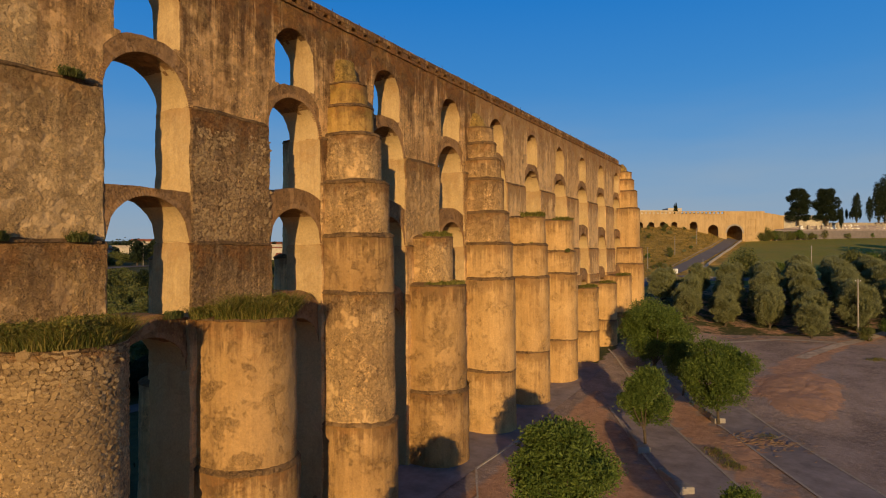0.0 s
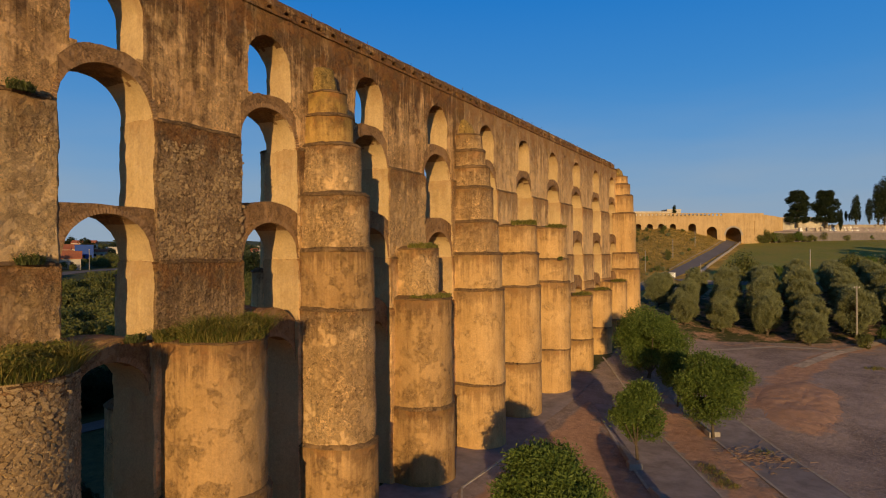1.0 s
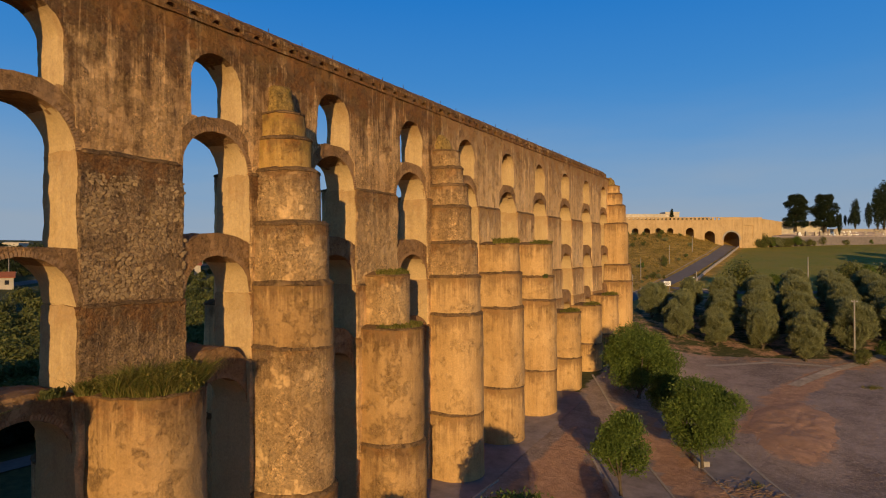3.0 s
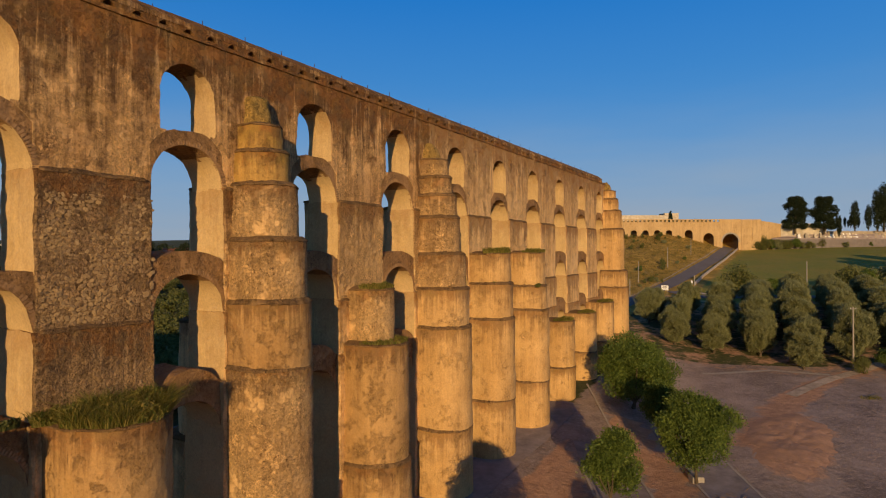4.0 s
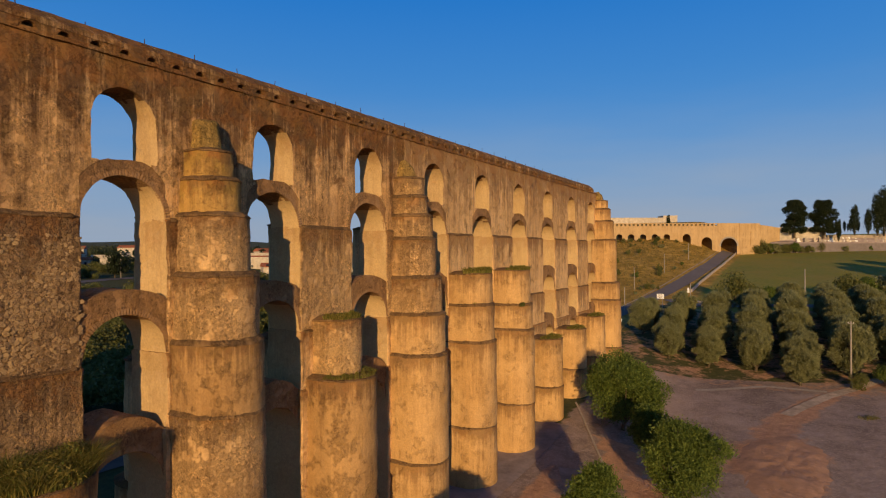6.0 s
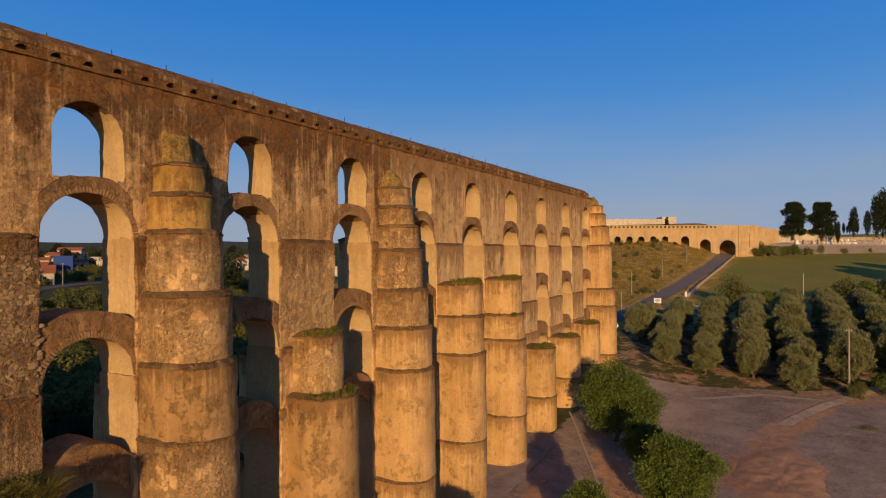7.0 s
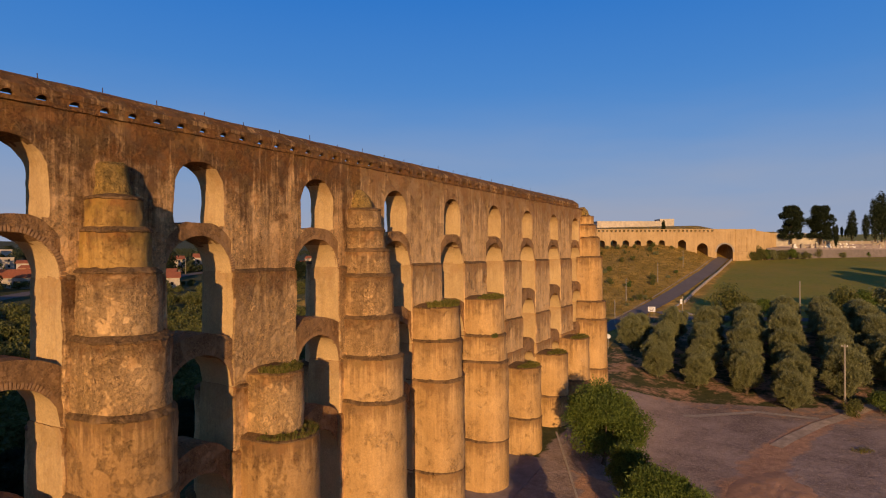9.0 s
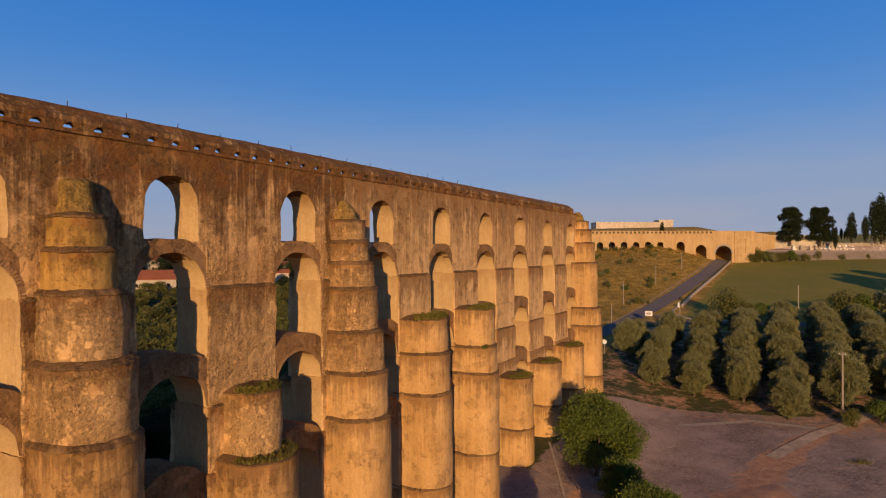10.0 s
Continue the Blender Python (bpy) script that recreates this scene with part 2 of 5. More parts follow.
def plain(name, colour, rough=0.8, vary=0.25, scale=3.0, bump=0.2, metal=0.0):
    m, n, l, b = nodes_of(name, rough)
    v = coords(n, l)
    f = ramp(n, l, noise_at(n, l, v, scale, 6, 0.65), 0.3, 0.7)
    col = mixed(n, l, f, tuple(c * (1 - vary) for c in colour), tuple(min(1, c * (1 + vary)) for c in colour))
    g = ramp(n, l, noise_at(n, l, v, scale * 0.12, 4, 0.6), 0.35, 0.65)
    col = mixed(n, l, times(n, l, g, 0.5), col, tuple(c * (1 - vary) for c in colour))
    l.new(col, b.inputs["Base Color"])
    b.inputs["Metallic"].default_value = metal
    if bump:
        bumped(n, l, b, noise_at(n, l, v, scale * 3, 6, 0.7), bump, 0.03)
    return m


BARK = plain("bark", (0.10, 0.075, 0.05), 0.95, 0.4, 4.0, 0.6)
DRY_TWIG = plain("dry_twigs", (0.30, 0.19, 0.10), 0.95, 0.3, 4.0, 0.0)
IRON = plain("rusty_iron", (0.06, 0.04, 0.03), 0.7, 0.3, 9.0, 0.1)
ASPHALT = plain("asphalt", (0.185, 0.158, 0.152), 0.9, 0.2, 1.2, 0.3)
PAVING = plain("paving", (0.30, 0.245, 0.235), 0.9, 0.35, 0.8, 0.4)
PALE_STONE = plain("pale_kerb_stone", (0.46, 0.385, 0.32), 0.9, 0.25, 3.0, 0.3)
OLD_PLASTER = plain("old_plaster", (0.40, 0.33, 0.25), 0.9, 0.35, 0.5, 0.3)
WHITEWASH = plain("whitewash", (0.54, 0.47, 0.37), 0.85, 0.32, 0.7, 0.2)
ROOF_TILE = plain("clay_roof", (0.42, 0.14, 0.065), 0.85, 0.3, 2.0, 0.4)
DARK_GAP = plain("dark_glass", (0.02, 0.02, 0.025), 0.3, 0.2, 2.0, 0.0)
SIGN_WHITE = plain("white_metal", (0.75, 0.75, 0.74), 0.45, 0.06, 3.0, 0.0)
TRACK = plain("broken_concrete", (0.56, 0.43, 0.32), 0.95, 0.45, 1.1, 0.5)
SOIL = plain("red_soil", (0.52, 0.298, 0.186), 0.95, 0.30, 1.3, 0.7)
CONCRETE = plain("concrete", (0.34, 0.30, 0.26), 0.9, 0.2, 3.0, 0.3)


# ---- building helpers ----
class Geo:
    """Vertices and faces that grow into one mesh."""

    def __init__(self):
        self.v, self.f = [], []

    def loft(self, rings, cap=True):
        base, k = len(self.v), len(rings[0])
        for r in rings:
            self.v.extend(r)
        for i in range(len(rings) - 1):
            a, b = base + i * k, base + (i + 1) * k
            for j in range(k):
                j2 = (j + 1) % k
                self.f.append((a + j, a + j2, b + j2, b + j))
        if cap:
            self.f.append(tuple(base + j for j in reversed(range(k))))
            top = base + (len(rings) - 1) * k
            self.f.append(tuple(top + j for j in range(k)))
        return self

    def strip(self, cols, xf, xb, nz=6, nx=4):
        """A solid through the wall from x = xf to xb, between two curves z(y): columns of (y, low, high)."""
        where, nc = {}, len(cols) - 1

        def at(i, j, k):
            key = (i, j, k)
            if key not in where:
                y, lo, hi = cols[i]
                where[key] = len(self.v)
                self.v.append((xf + (xb - xf) * k / nx, y, lo + (hi - lo) * j / nz))
            return where[key]

        f = self.f
        for i in range(nc):
            for j in range(nz):
                f.append((at(i, j, 0), at(i + 1, j, 0), at(i + 1, j + 1, 0), at(i, j + 1, 0)))
                f.append((at(i, j, nx), at(i, j + 1, nx), at(i + 1, j + 1, nx), at(i + 1, j, nx)))
            for k in range(nx):
                f.append((at(i, 0, k), at(i, 0, k + 1), at(i + 1, 0, k + 1), at(i + 1, 0, k)))
                f.append((at(i, nz, k), at(i + 1, nz, k), at(i + 1, nz, k + 1), at(i, nz, k + 1)))
        for j in range(nz):
            for k in range(nx):
                f.append((at(0, j, k), at(0, j + 1, k), at(0, j + 1, k + 1), at(0, j, k + 1)))
                f.append((at(nc, j, k), at(nc, j, k + 1), at(nc, j + 1, k + 1), at(nc, j + 1, k)))
        return self

    def box(self, x0, x1, y0, y1, z0, z1):
        b = len(self.v)
        self.v.extend([(x, y, z) for z in (z0, z1) for x, y in ((x0, y0), (x1, y0), (x1, y1), (x0, y1))])
        for q in ((3, 2, 1, 0), (4, 5, 6, 7), (0, 1, 5, 4), (1, 2, 6, 5), (2, 3, 7, 6), (3, 0, 4, 7)):
            self.f.append(tuple(b + i for i in q))
        return self

    def tube(self, path, radii, n=8):
        rings = []
        for i, p in enumerate(path):
            a, c = Vector(path[max(i - 1, 0)]), Vector(path[min(i + 1, len(path) - 1)])
            d = (c - a).normalized()
            s = d.cross(Vector((0.31, 0.95, 0.05))).normalized()
            t = d.cross(s)
            rings.append([tuple(Vector(p) + radii[i] * (math.cos(6.28318 * j / n) * s + math.sin(6.28318 * j / n) * t)) for j in range(n)])
        return self.loft(rings)

    def worn(self, amount=0.05, size=0.9, small=0.02):
        """Shifts every vertex by a smooth random field, so that edges run unevenly."""
        out = []
        for p in self.v:
            q = Vector(p)
            q += amount * noise.noise_vector(q * (1 / size)) + small * noise.noise_vector(q * (4.1 / size)) + 0.5 * small * noise.noise_vector(q * 6.3)
            out.append(tuple(q))
        self.v = out
        return self


def mesh_of(name, geo, mat, smooth=False):
    me = bpy.data.meshes.new(name)
    me.from_pydata(geo.v, [], geo.f)
    for m in (mat if isinstance(mat, (list, tuple)) else [mat]):
        me.materials.append(m)
    bm = bmesh.new()
    bm.from_mesh(me)
    bmesh.ops.recalc_face_normals(bm, faces=bm.faces)
    bm.to_mesh(me)
    bm.free()
    if smooth:
        me.shade_smooth()
        me.set_sharp_from_angle(angle=radians(38))
    return me


def grimy(me, level):
    """Stores how much dirt from above has run over each vertex."""
    att = me.attributes.new("grime", "FLOAT", "POINT")
    att.data.foreach_set("value", [level(v.co) for v in me.vertices])


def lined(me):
    """Smooth pale render on faces that line an opening: the second material; soffit crowns, their shade put into a
    browner colour: the third.
    """
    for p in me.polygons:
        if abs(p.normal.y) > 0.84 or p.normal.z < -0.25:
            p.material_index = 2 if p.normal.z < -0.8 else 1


def part(name, geo, mat, parent=None, label="", smooth=False):
    ob = new(name, mesh_of(name, geo, mat, smooth))
    if parent is not None:
        ob.parent = parent
    return tagged(ob, label)


def holder(name, label, category, m=None, group="", kind=""):
    ob = new(name)
    ob.empty_display_size = 0.3
    if m is not None:
        ob.matrix_world = m
    return tagged(ob, label, category, group, kind)


def span(a, b, step):
    n = max(1, int(round((b - a) / step)))
    return [a + (b - a) * i / n for i in range(n + 1)]


def ease(v):
    v = min(1.0, max(0.0, v))
    return v * v * (3 - 2 * v)


# ---- ground ----
PROF_Y = (-400, -60, 0, 40, 55, 67, 80, 95, 110, 140, 155, 200, 260, 330, 600, 3000)
PROF_Z = (6, 1.0, 1.2, 1.5, 1.6, 2.3, 3.3, 4.4, 6.3, 10.1, 11.2, 15.6, 20.5, 22.5, 27, 40)


def gz(x, y):
    z = float(np.interp(y, PROF_Y, PROF_Z))
    z += ease((-8 - x) / 12) * float(np.interp(y, (20, 44, 50, 67, 90, 140), (0.4, 0.5, 0.9, 1.4, 1.6, 0.0)))
    z += ease((-14 - x) / 28) * float(np.interp(y, (120, 160, 235, 400), (0, 2.4, 7.0, 7.0)))
    z += ease((-7 - x) / 7) * float(np.interp(y, (264, 278, 330, 600), (0, 4.5, 6.5, 4.0)))
    far = math.hypot(x, y)
    hill = 44 * ease((far - 700) / 1500) * (0.75 + 0.5 * noise.noise((x / 600, y / 600, 0)))
    vale = float(np.interp(-26 - x, (0, 30, 60, 110, 180, 230, 400, 700), (2.2, 2.0, 1.5, 3.5, 10.5, 14.0, 18.0, 21.0))) + 1.2 * noise.noise((x / 60, y / 60, 3)) * ease((-45 - x) / 30)
    w = ease((-27 - x) / 40) * (1 - ease((y - 110) / 70) * ease((x + 190) / 80))
    z = z * (1 - w) + vale * w
    heap = 1.0 - min(1.0, math.hypot((x - 0.8) / 5.2, (y - 67) / 12.5))
    if heap > 0:
        z += 0.3 * ease(heap * 1.6)
    return z + hill

def sheet_steps(near, far, step, grow=1.16):
    out, s, v = list(np.arange(near[0], near[1] + 1e-6, step)), step, near[1]
    while v < far[1]:
        s *= grow
        v += s
        out.append(v)
    s, v = step, near[0]
    while v > far[0]:
        s *= grow
        v -= s
        out.insert(0, v)
    return out


def ground_mat():
    m, n, l, b = nodes_of("ground_cover", 0.95)
    v = coords(n, l)
    zone = n.new("ShaderNodeVertexColor")
    zone.layer_name = "zone"
    sep = n.new("ShaderNodeSeparateColor")
    l.new(zone.outputs["Color"], sep.inputs["Color"])
    jag = times(n, l, times(n, l, noise_at(n, l, v, 0.35, 7, 0.7), 0.5, "SUBTRACT"), 1.1)
    cover = [ramp(n, l, times(n, l, sep.outputs[i], jag, "ADD"), 0.42, 0.58) for i in range(3)]
    tuft = ramp(n, l, noise_at(n, l, v, 1.4, 8, 0.75), 0.35, 0.68)
    patch = ramp(n, l, noise_at(n, l, v, 0.09, 5, 0.6), 0.4, 0.62)
    green = mixed(n, l, tuft, (0.185, 0.195, 0.026), (0.33, 0.300, 0.046))
    green = mixed(n, l, times(n, l, patch, 0.6), green, (0.34, 0.255, 0.048))
    dry = mixed(n, l, ramp(n, l, noise_at(n, l, v, 0.5, 9, 0.75), 0.40, 0.60), (0.30, 0.185, 0.034), (0.68, 0.415, 0.085))
    dry = mixed(n, l, times(n, l, patch, 0.6), dry, (0.23, 0.17, 0.03))
    lot = mixed(n, l, ramp(n, l, noise_at(n, l, v, 0.16, 10, 0.72), 0.40, 0.60), (0.215, 0.157, 0.134), (0.40, 0.298, 0.255))
    lot = mixed(n, l, times(n, l, ramp(n, l, noise_at(n, l, v, 3.5, 8, 0.8), 0.48, 0.62), 0.5), lot, (0.52, 0.41, 0.36))
    soil = mixed(n, l, tuft, (0.37, 0.200, 0.122), (0.62, 0.370, 0.235))
    scrub = mixed(n, l, tuft, (0.05, 0.06, 0.02), (0.12, 0.115, 0.04))
    col = mixed(n, l, cover[0], scrub, dry)
    col = mixed(n, l, cover[1], col, green)
    col = mixed(n, l, cover[2], col, lot)
    red = ramp(n, l, times(n, l, zone.outputs["Alpha"], jag, "ADD"), 0.42, 0.58)
    col = mixed(n, l, red, col, soil)
    l.new(col, b.inputs["Base Color"])
    bumped(n, l, b, times(n, l, noise_at(n, l, v, 2.5, 8, 0.75), noise_at(n, l, v, 0.6, 6, 0.6), "ADD"), 0.8, 0.18)
    return m


def ground():
    xs = sheet_steps((-34, 34), (-3600, 3600), 1.1)
    ys = sheet_steps((20, 150), (-900, 4200), 1.2)
    g = Geo()
    zones = []
    for y in ys:
        for x in xs:
            g.v.append((x, y, gz(x, y)))
            lot = ease((x + 20.5) / 3) * ease((94 + 0.25 * (x + 10) - y) / 3) if x < 60 else 0.0
            lot *= ease((y + 60) / 20)
            field = ease((x + 20 - (y - 150) * 0.02) / 6) * ease((y - 128) / 10)
            dry = ease((y - 92) / 6) * ease((x + 150) / 40)
            if -25 < x < 60 and 88 < y < 137:
                dry = 0.28 if x > -17 else 0.42
            o, s = 0.888 * x + 0.46 * y, 0.46 * x - 0.888 * y
            heap = 1.0 - min(1.0, math.hypot((x - 0.8) / 4.6, (y - 67) / 12.0))
            soil = 1.3 * heap + 0.1 if heap > 0 else 0.0
            soil = max(soil, 0.48 * math.exp(-(((y - 95.5 - 0.15 * (x + 8)) / 2.6) ** 2)) if -22 < x < 60 else 0.0)
            if 64 < y < 108:
                mid = float(np.interp(y, (64, 72, 80.2, 90.2, 98.6, 107), (-2.0, -0.9, 0.7, 4.6, 10.1, 16)))
                soil = max(soil, 0.78 * math.exp(-((x - mid) / float(np.interp(y, (64, 80, 90), (3.4, 2.6, 1.9)))) ** 2))
            if -24 < x < 60 and 90 < y < 138:
                soil = max(soil, 0.45)
            if 15 < y < 66 and -17.5 < x and o < 12:
                soil = max(soil, 0.66 * ease((x + 17.8) / 1.0) * ease((12.2 - o) / 0.8) * ease((66 - y) / 3))
            if 15 < y < 66 and 16.2 < o < 20.2:
                soil = max(soil, 0.60)
            zones.append((dry, field, lot, soil))
    w = len(xs)
    for j in range(len(ys) - 1):
        for i in range(w - 1):
            a = j * w + i
            g.f.append((a, a + 1, a + w + 1, a + w))
    me = mesh_of("ground", g, ground_mat(), True)
    att = me.color_attributes.new("zone", "FLOAT_COLOR", "POINT")
    att.data.foreach_set("color", np.array(zones, dtype=np.float32).ravel())
    return tagged(new("ground", me), "rolling ground of gravel lot, dry grass, field and scrub", "ground", kind="structure")


ground()


def draped(name, line, width, mat, lift, label, category, thick=0.0):
    """A strip of ground cover along a line of plan points."""
    g, pts = Geo(), []
    for (ax, ay), (bx, by) in zip(line, line[1:]):
        n = max(1, int(math.hypot(bx - ax, by - ay) / 1.2))
        pts += [(ax + (bx - ax) * i / n, ay + (by - ay) * i / n) for i in range(n)]
    pts.append(line[-1])
    for i, (x, y) in enumerate(pts):
        a, c = pts[max(i - 1, 0)], pts[min(i + 1, len(pts) - 1)]
        d = Vector((c[0] - a[0], c[1] - a[1])).normalized()
        wob = 0.04 * noise.noise((x * 0.7, y * 0.7, 5))
        for k, s in enumerate((-1, -0.33, 0.33, 1)):
            px, py = x - d.y * s * (width / 2 + wob), y + d.x * s * (width / 2 + wob)
            g.v.append((px, py, gz(px, py) + lift))
    for i in range(len(pts) - 1):
        for k in range(3):
            a = i * 4 + k
            g.f.append((a, a + 1, a + 5, a + 4))
    if thick:
        n0 = len(g.v)
        g.v += [(x, y, z - thick - 0.1) for x, y, z in g.v]
        for i in range(len(pts) - 1):
            a = i * 4
            g.f.append((a, a + 4, n0 + a + 4, n0 + a))
            g.f.append((a + 3, n0 + a + 3, n0 + a + 7, a + 7))
        g.f.append((0, n0, n0 + 3, 3))
        e = (len(pts) - 1) * 4
        g.f.append((e, e + 3, n0 + e + 3, n0 + e))
    return tagged(part(name, g, mat, None, "", True), label, category, kind="structure")


ROAD = [(-34, 98), (-31, 114), (-28, 125), (-25.9, 136), (-24.5, 148), (-22.5, 170), (-20.3, 206), (-20.0, 235), (-19.8, 262), (-19.5, 300)]
draped("road", ROAD, 3.6, ASPHALT, 0.10, "narrow grey asphalt road running up to the archway", "road")
draped("side_road", [(-21.5, 143), (-18.4, 139.8), (-13, 138.4), (-7.3, 140.4), (0, 142), (30, 147)], 3.6, ASPHALT, 0.12, "side lane branching off past the olive grove", "road")
draped("kerb", [(-19.0, 156), (-18.8, 170), (-17.4, 206), (-17.0, 235), (-16.8, 254)], 0.32, PALE_STONE, 0.62, "pale low wall along the road", "kerb", 0.9)
draped("kerb", [(-19.8, 153.5), (-20.0, 150), (-19.0, 145.8), (-15.5, 142.3), (-10, 141.6), (-4, 143)], 0.35, PALE_STONE, 0.25, "pale curved kerb at the road junction", "kerb", 0.2)
draped("kerb", [(-29.0, 130), (-27.4, 140), (-25.6, 165), (-23.0, 206), (-22.4, 245)], 0.2, PALE_STONE, 0.13, "pale edge line of the road", "kerb")
draped("path", [(-55, -20), (-51.5, 30), (-49, 70), (-46, 110)], 2.6, ASPHALT, 0.08, "pale footpath behind the aqueduct", "path")
draped("path", [(0.6, 81.5), (1.9, 84.6), (4.6, 90.2), (10.1, 98.6), (16, 107)], 1.3, TRACK, 0.06, "broken concrete strip across the gravel lot", "path")
draped("path", [(-9, 87.2), (-7.5, 87.9), (-1.7, 92.0), (4.7, 92.2)], 0.75, PALE_STONE, 0.045, "worn pale line across the gravel lot", "path")


def slant(o, s):
    """A place by the parking strips' own axes: o across them, s along them."""
    return 0.888 * o + 0.46 * s, 0.46 * o - 0.888 * s


for o in (14.1, 22.1):
    draped("pavement", [slant(o, s) for s in (-58 if o < 20 else -62, -40, -12)], 4.0, PAVING, 0.05, "strip of purple-grey paving between kerb lines", "pavement")
for o, s0, s1 in ((12.0, -54, -14), (16.2, -73.5, -14), (20.2, -56, -14), (24.1, -62, -14)):
    draped("kerb", [slant(o, s0), slant(o, s1)], 0.17, PALE_STONE, 0.075, "thin pale kerb line beside the paving", "kerb", 0.05)
draped("pavement", [(-20.2, 8), (-20.2, 44), (-20.2, 66)], 4.6, PAVING, 0.06, "grey paved apron along the foot of the piers", "pavement")
draped("kerb", [(-17.7, 43.5), (-17.8, 42.5), (-17.9, 34.7), (-15.9, 31), (-15.9, 12)], 0.13, PALE_STONE, 0.09, "pale kerb round the planting bed", "kerb", 0.15)



def mound(name, cx, cy, rx, ry, high, label, seed):
    """A crumbly spread of tipped earth that thins out to nothing at its uneven edge."""
    g, n, k = Geo(), 72, 22
    for i in range(k + 1):
        for j in range(n):
            u, an = i / k, 6.28318 * j / n
            edge = 1.0 + 0.35 * noise.noise((1.6 * math.cos(an), 1.6 * math.sin(an), seed))
            x, y = cx + rx * edge * u * math.cos(an), cy + ry * edge * u * math.sin(an)
            crumb = 0.55 + 0.7 * noise.noise((x * 0.55, y * 0.4, seed)) + 0.5 * noise.noise((x * 1.3, y * 1.1, seed)) + 0.3 * noise.noise((x * 3.1, y * 2.6, seed))
            g.v.append((x, y, gz(x, y) + high * (crumb - 0.25) * ease((1 - u) * 1.6) + 0.05 * (1 - u) - 0.02 - 0.1 * u ** 4))
    for i in range(k):
        for j in range(n):
            g.f.append((i * n + j, (i + 1) * n + j, (i + 1) * n + (j + 1) % n, i * n + (j + 1) % n))
    return tagged(part(name, g, SOIL, None, "", True), label, "earth", "tipped earth", "stuff")


mound("soil_heap", 0.6, 67.5, 5.0, 10.0, 0.15, "low spread heap of tipped reddish earth on the gravel lot", 3.0)
mound("soil_spill", -2.6, 49.8, 3.8, 5.0, 0.07, "reddish earth spilled across the paving strip", 8.0)


def litter(cx, cy, rx, ry, count, seed):
    """Dry broken twigs strewn over the ground."""
    g, q = Geo(), random.Random(seed)
    for _ in range(count):
        x, y = cx + rx * q.gauss(0, 0.5), cy + ry * q.gauss(0, 0.5)
        an, ln, r = q.gauss(0.5, 0.7), q.uniform(0.2, 0.8), q.uniform(0.008, 0.022)
        p = []
        for t in (0.0, 0.5, 1.0):
            px, py = x + ln * t * math.cos(an), y + ln * t * math.sin(an) + 0.12 * ln * math.sin(5 * t + x)
            p.append((px, py, gz(px, py) + 0.10 + 0.15 * t * q.random()))
        g.tube(p, [r, r * 0.8, r * 0.3], 4)
    tagged(part("twig_litter", g, DRY_TWIG), "dry broken branches strewn on the earth", "branches", "twig litter", "stuff")


litter(-2.2, 51.0, 3.0, 2.2, 150, 4)

# ---- the aqueduct ----
WALL_X, BACK_X = -22.4, -24.6
PITCH, FIRST = 8.2, 14.75
BAYS = range(-9, 11)                   # bay 1 is the first whole one in view; the rest lie behind the start


def bay_y(k):
    return FIRST + PITCH * (k - 1)


def pier_y(j):
    return FIRST + PITCH * (j - 1.5) 


aqueduct = holder("aqueduct", "tall tiered stone aqueduct of ochre render with round buttresses", "aqueduct", pose(WALL_X, 50, 2))


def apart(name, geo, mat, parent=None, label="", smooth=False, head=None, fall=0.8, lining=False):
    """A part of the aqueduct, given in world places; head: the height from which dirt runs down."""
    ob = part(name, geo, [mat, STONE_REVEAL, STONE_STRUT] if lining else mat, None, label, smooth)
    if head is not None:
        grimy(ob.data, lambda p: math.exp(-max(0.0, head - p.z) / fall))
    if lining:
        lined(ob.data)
    ob.parent = parent or aqueduct
    ob.matrix_parent_inverse = ob.parent.matrix_world.inverted()
    return ob


TOP, SILL, CROWN1, HW1, HW2 = 29.0, 24.6, 27.65, 1.40, 1.85
CROWN2, SPRING2, LEDGE1, LEDGE2 = 24.05, 22.25, 22.3, 16.45


def arch(y, c, hw, crown, spring):
    u = min(1.0, abs(y - c) / hw)
    return spring + (crown - spring) * math.sqrt(max(0.0, 1 - u ** 2.1))


def bows(c, hw, n=24):
    return [c - hw * math.cos(math.pi * i / n) for i in range(n + 1)]


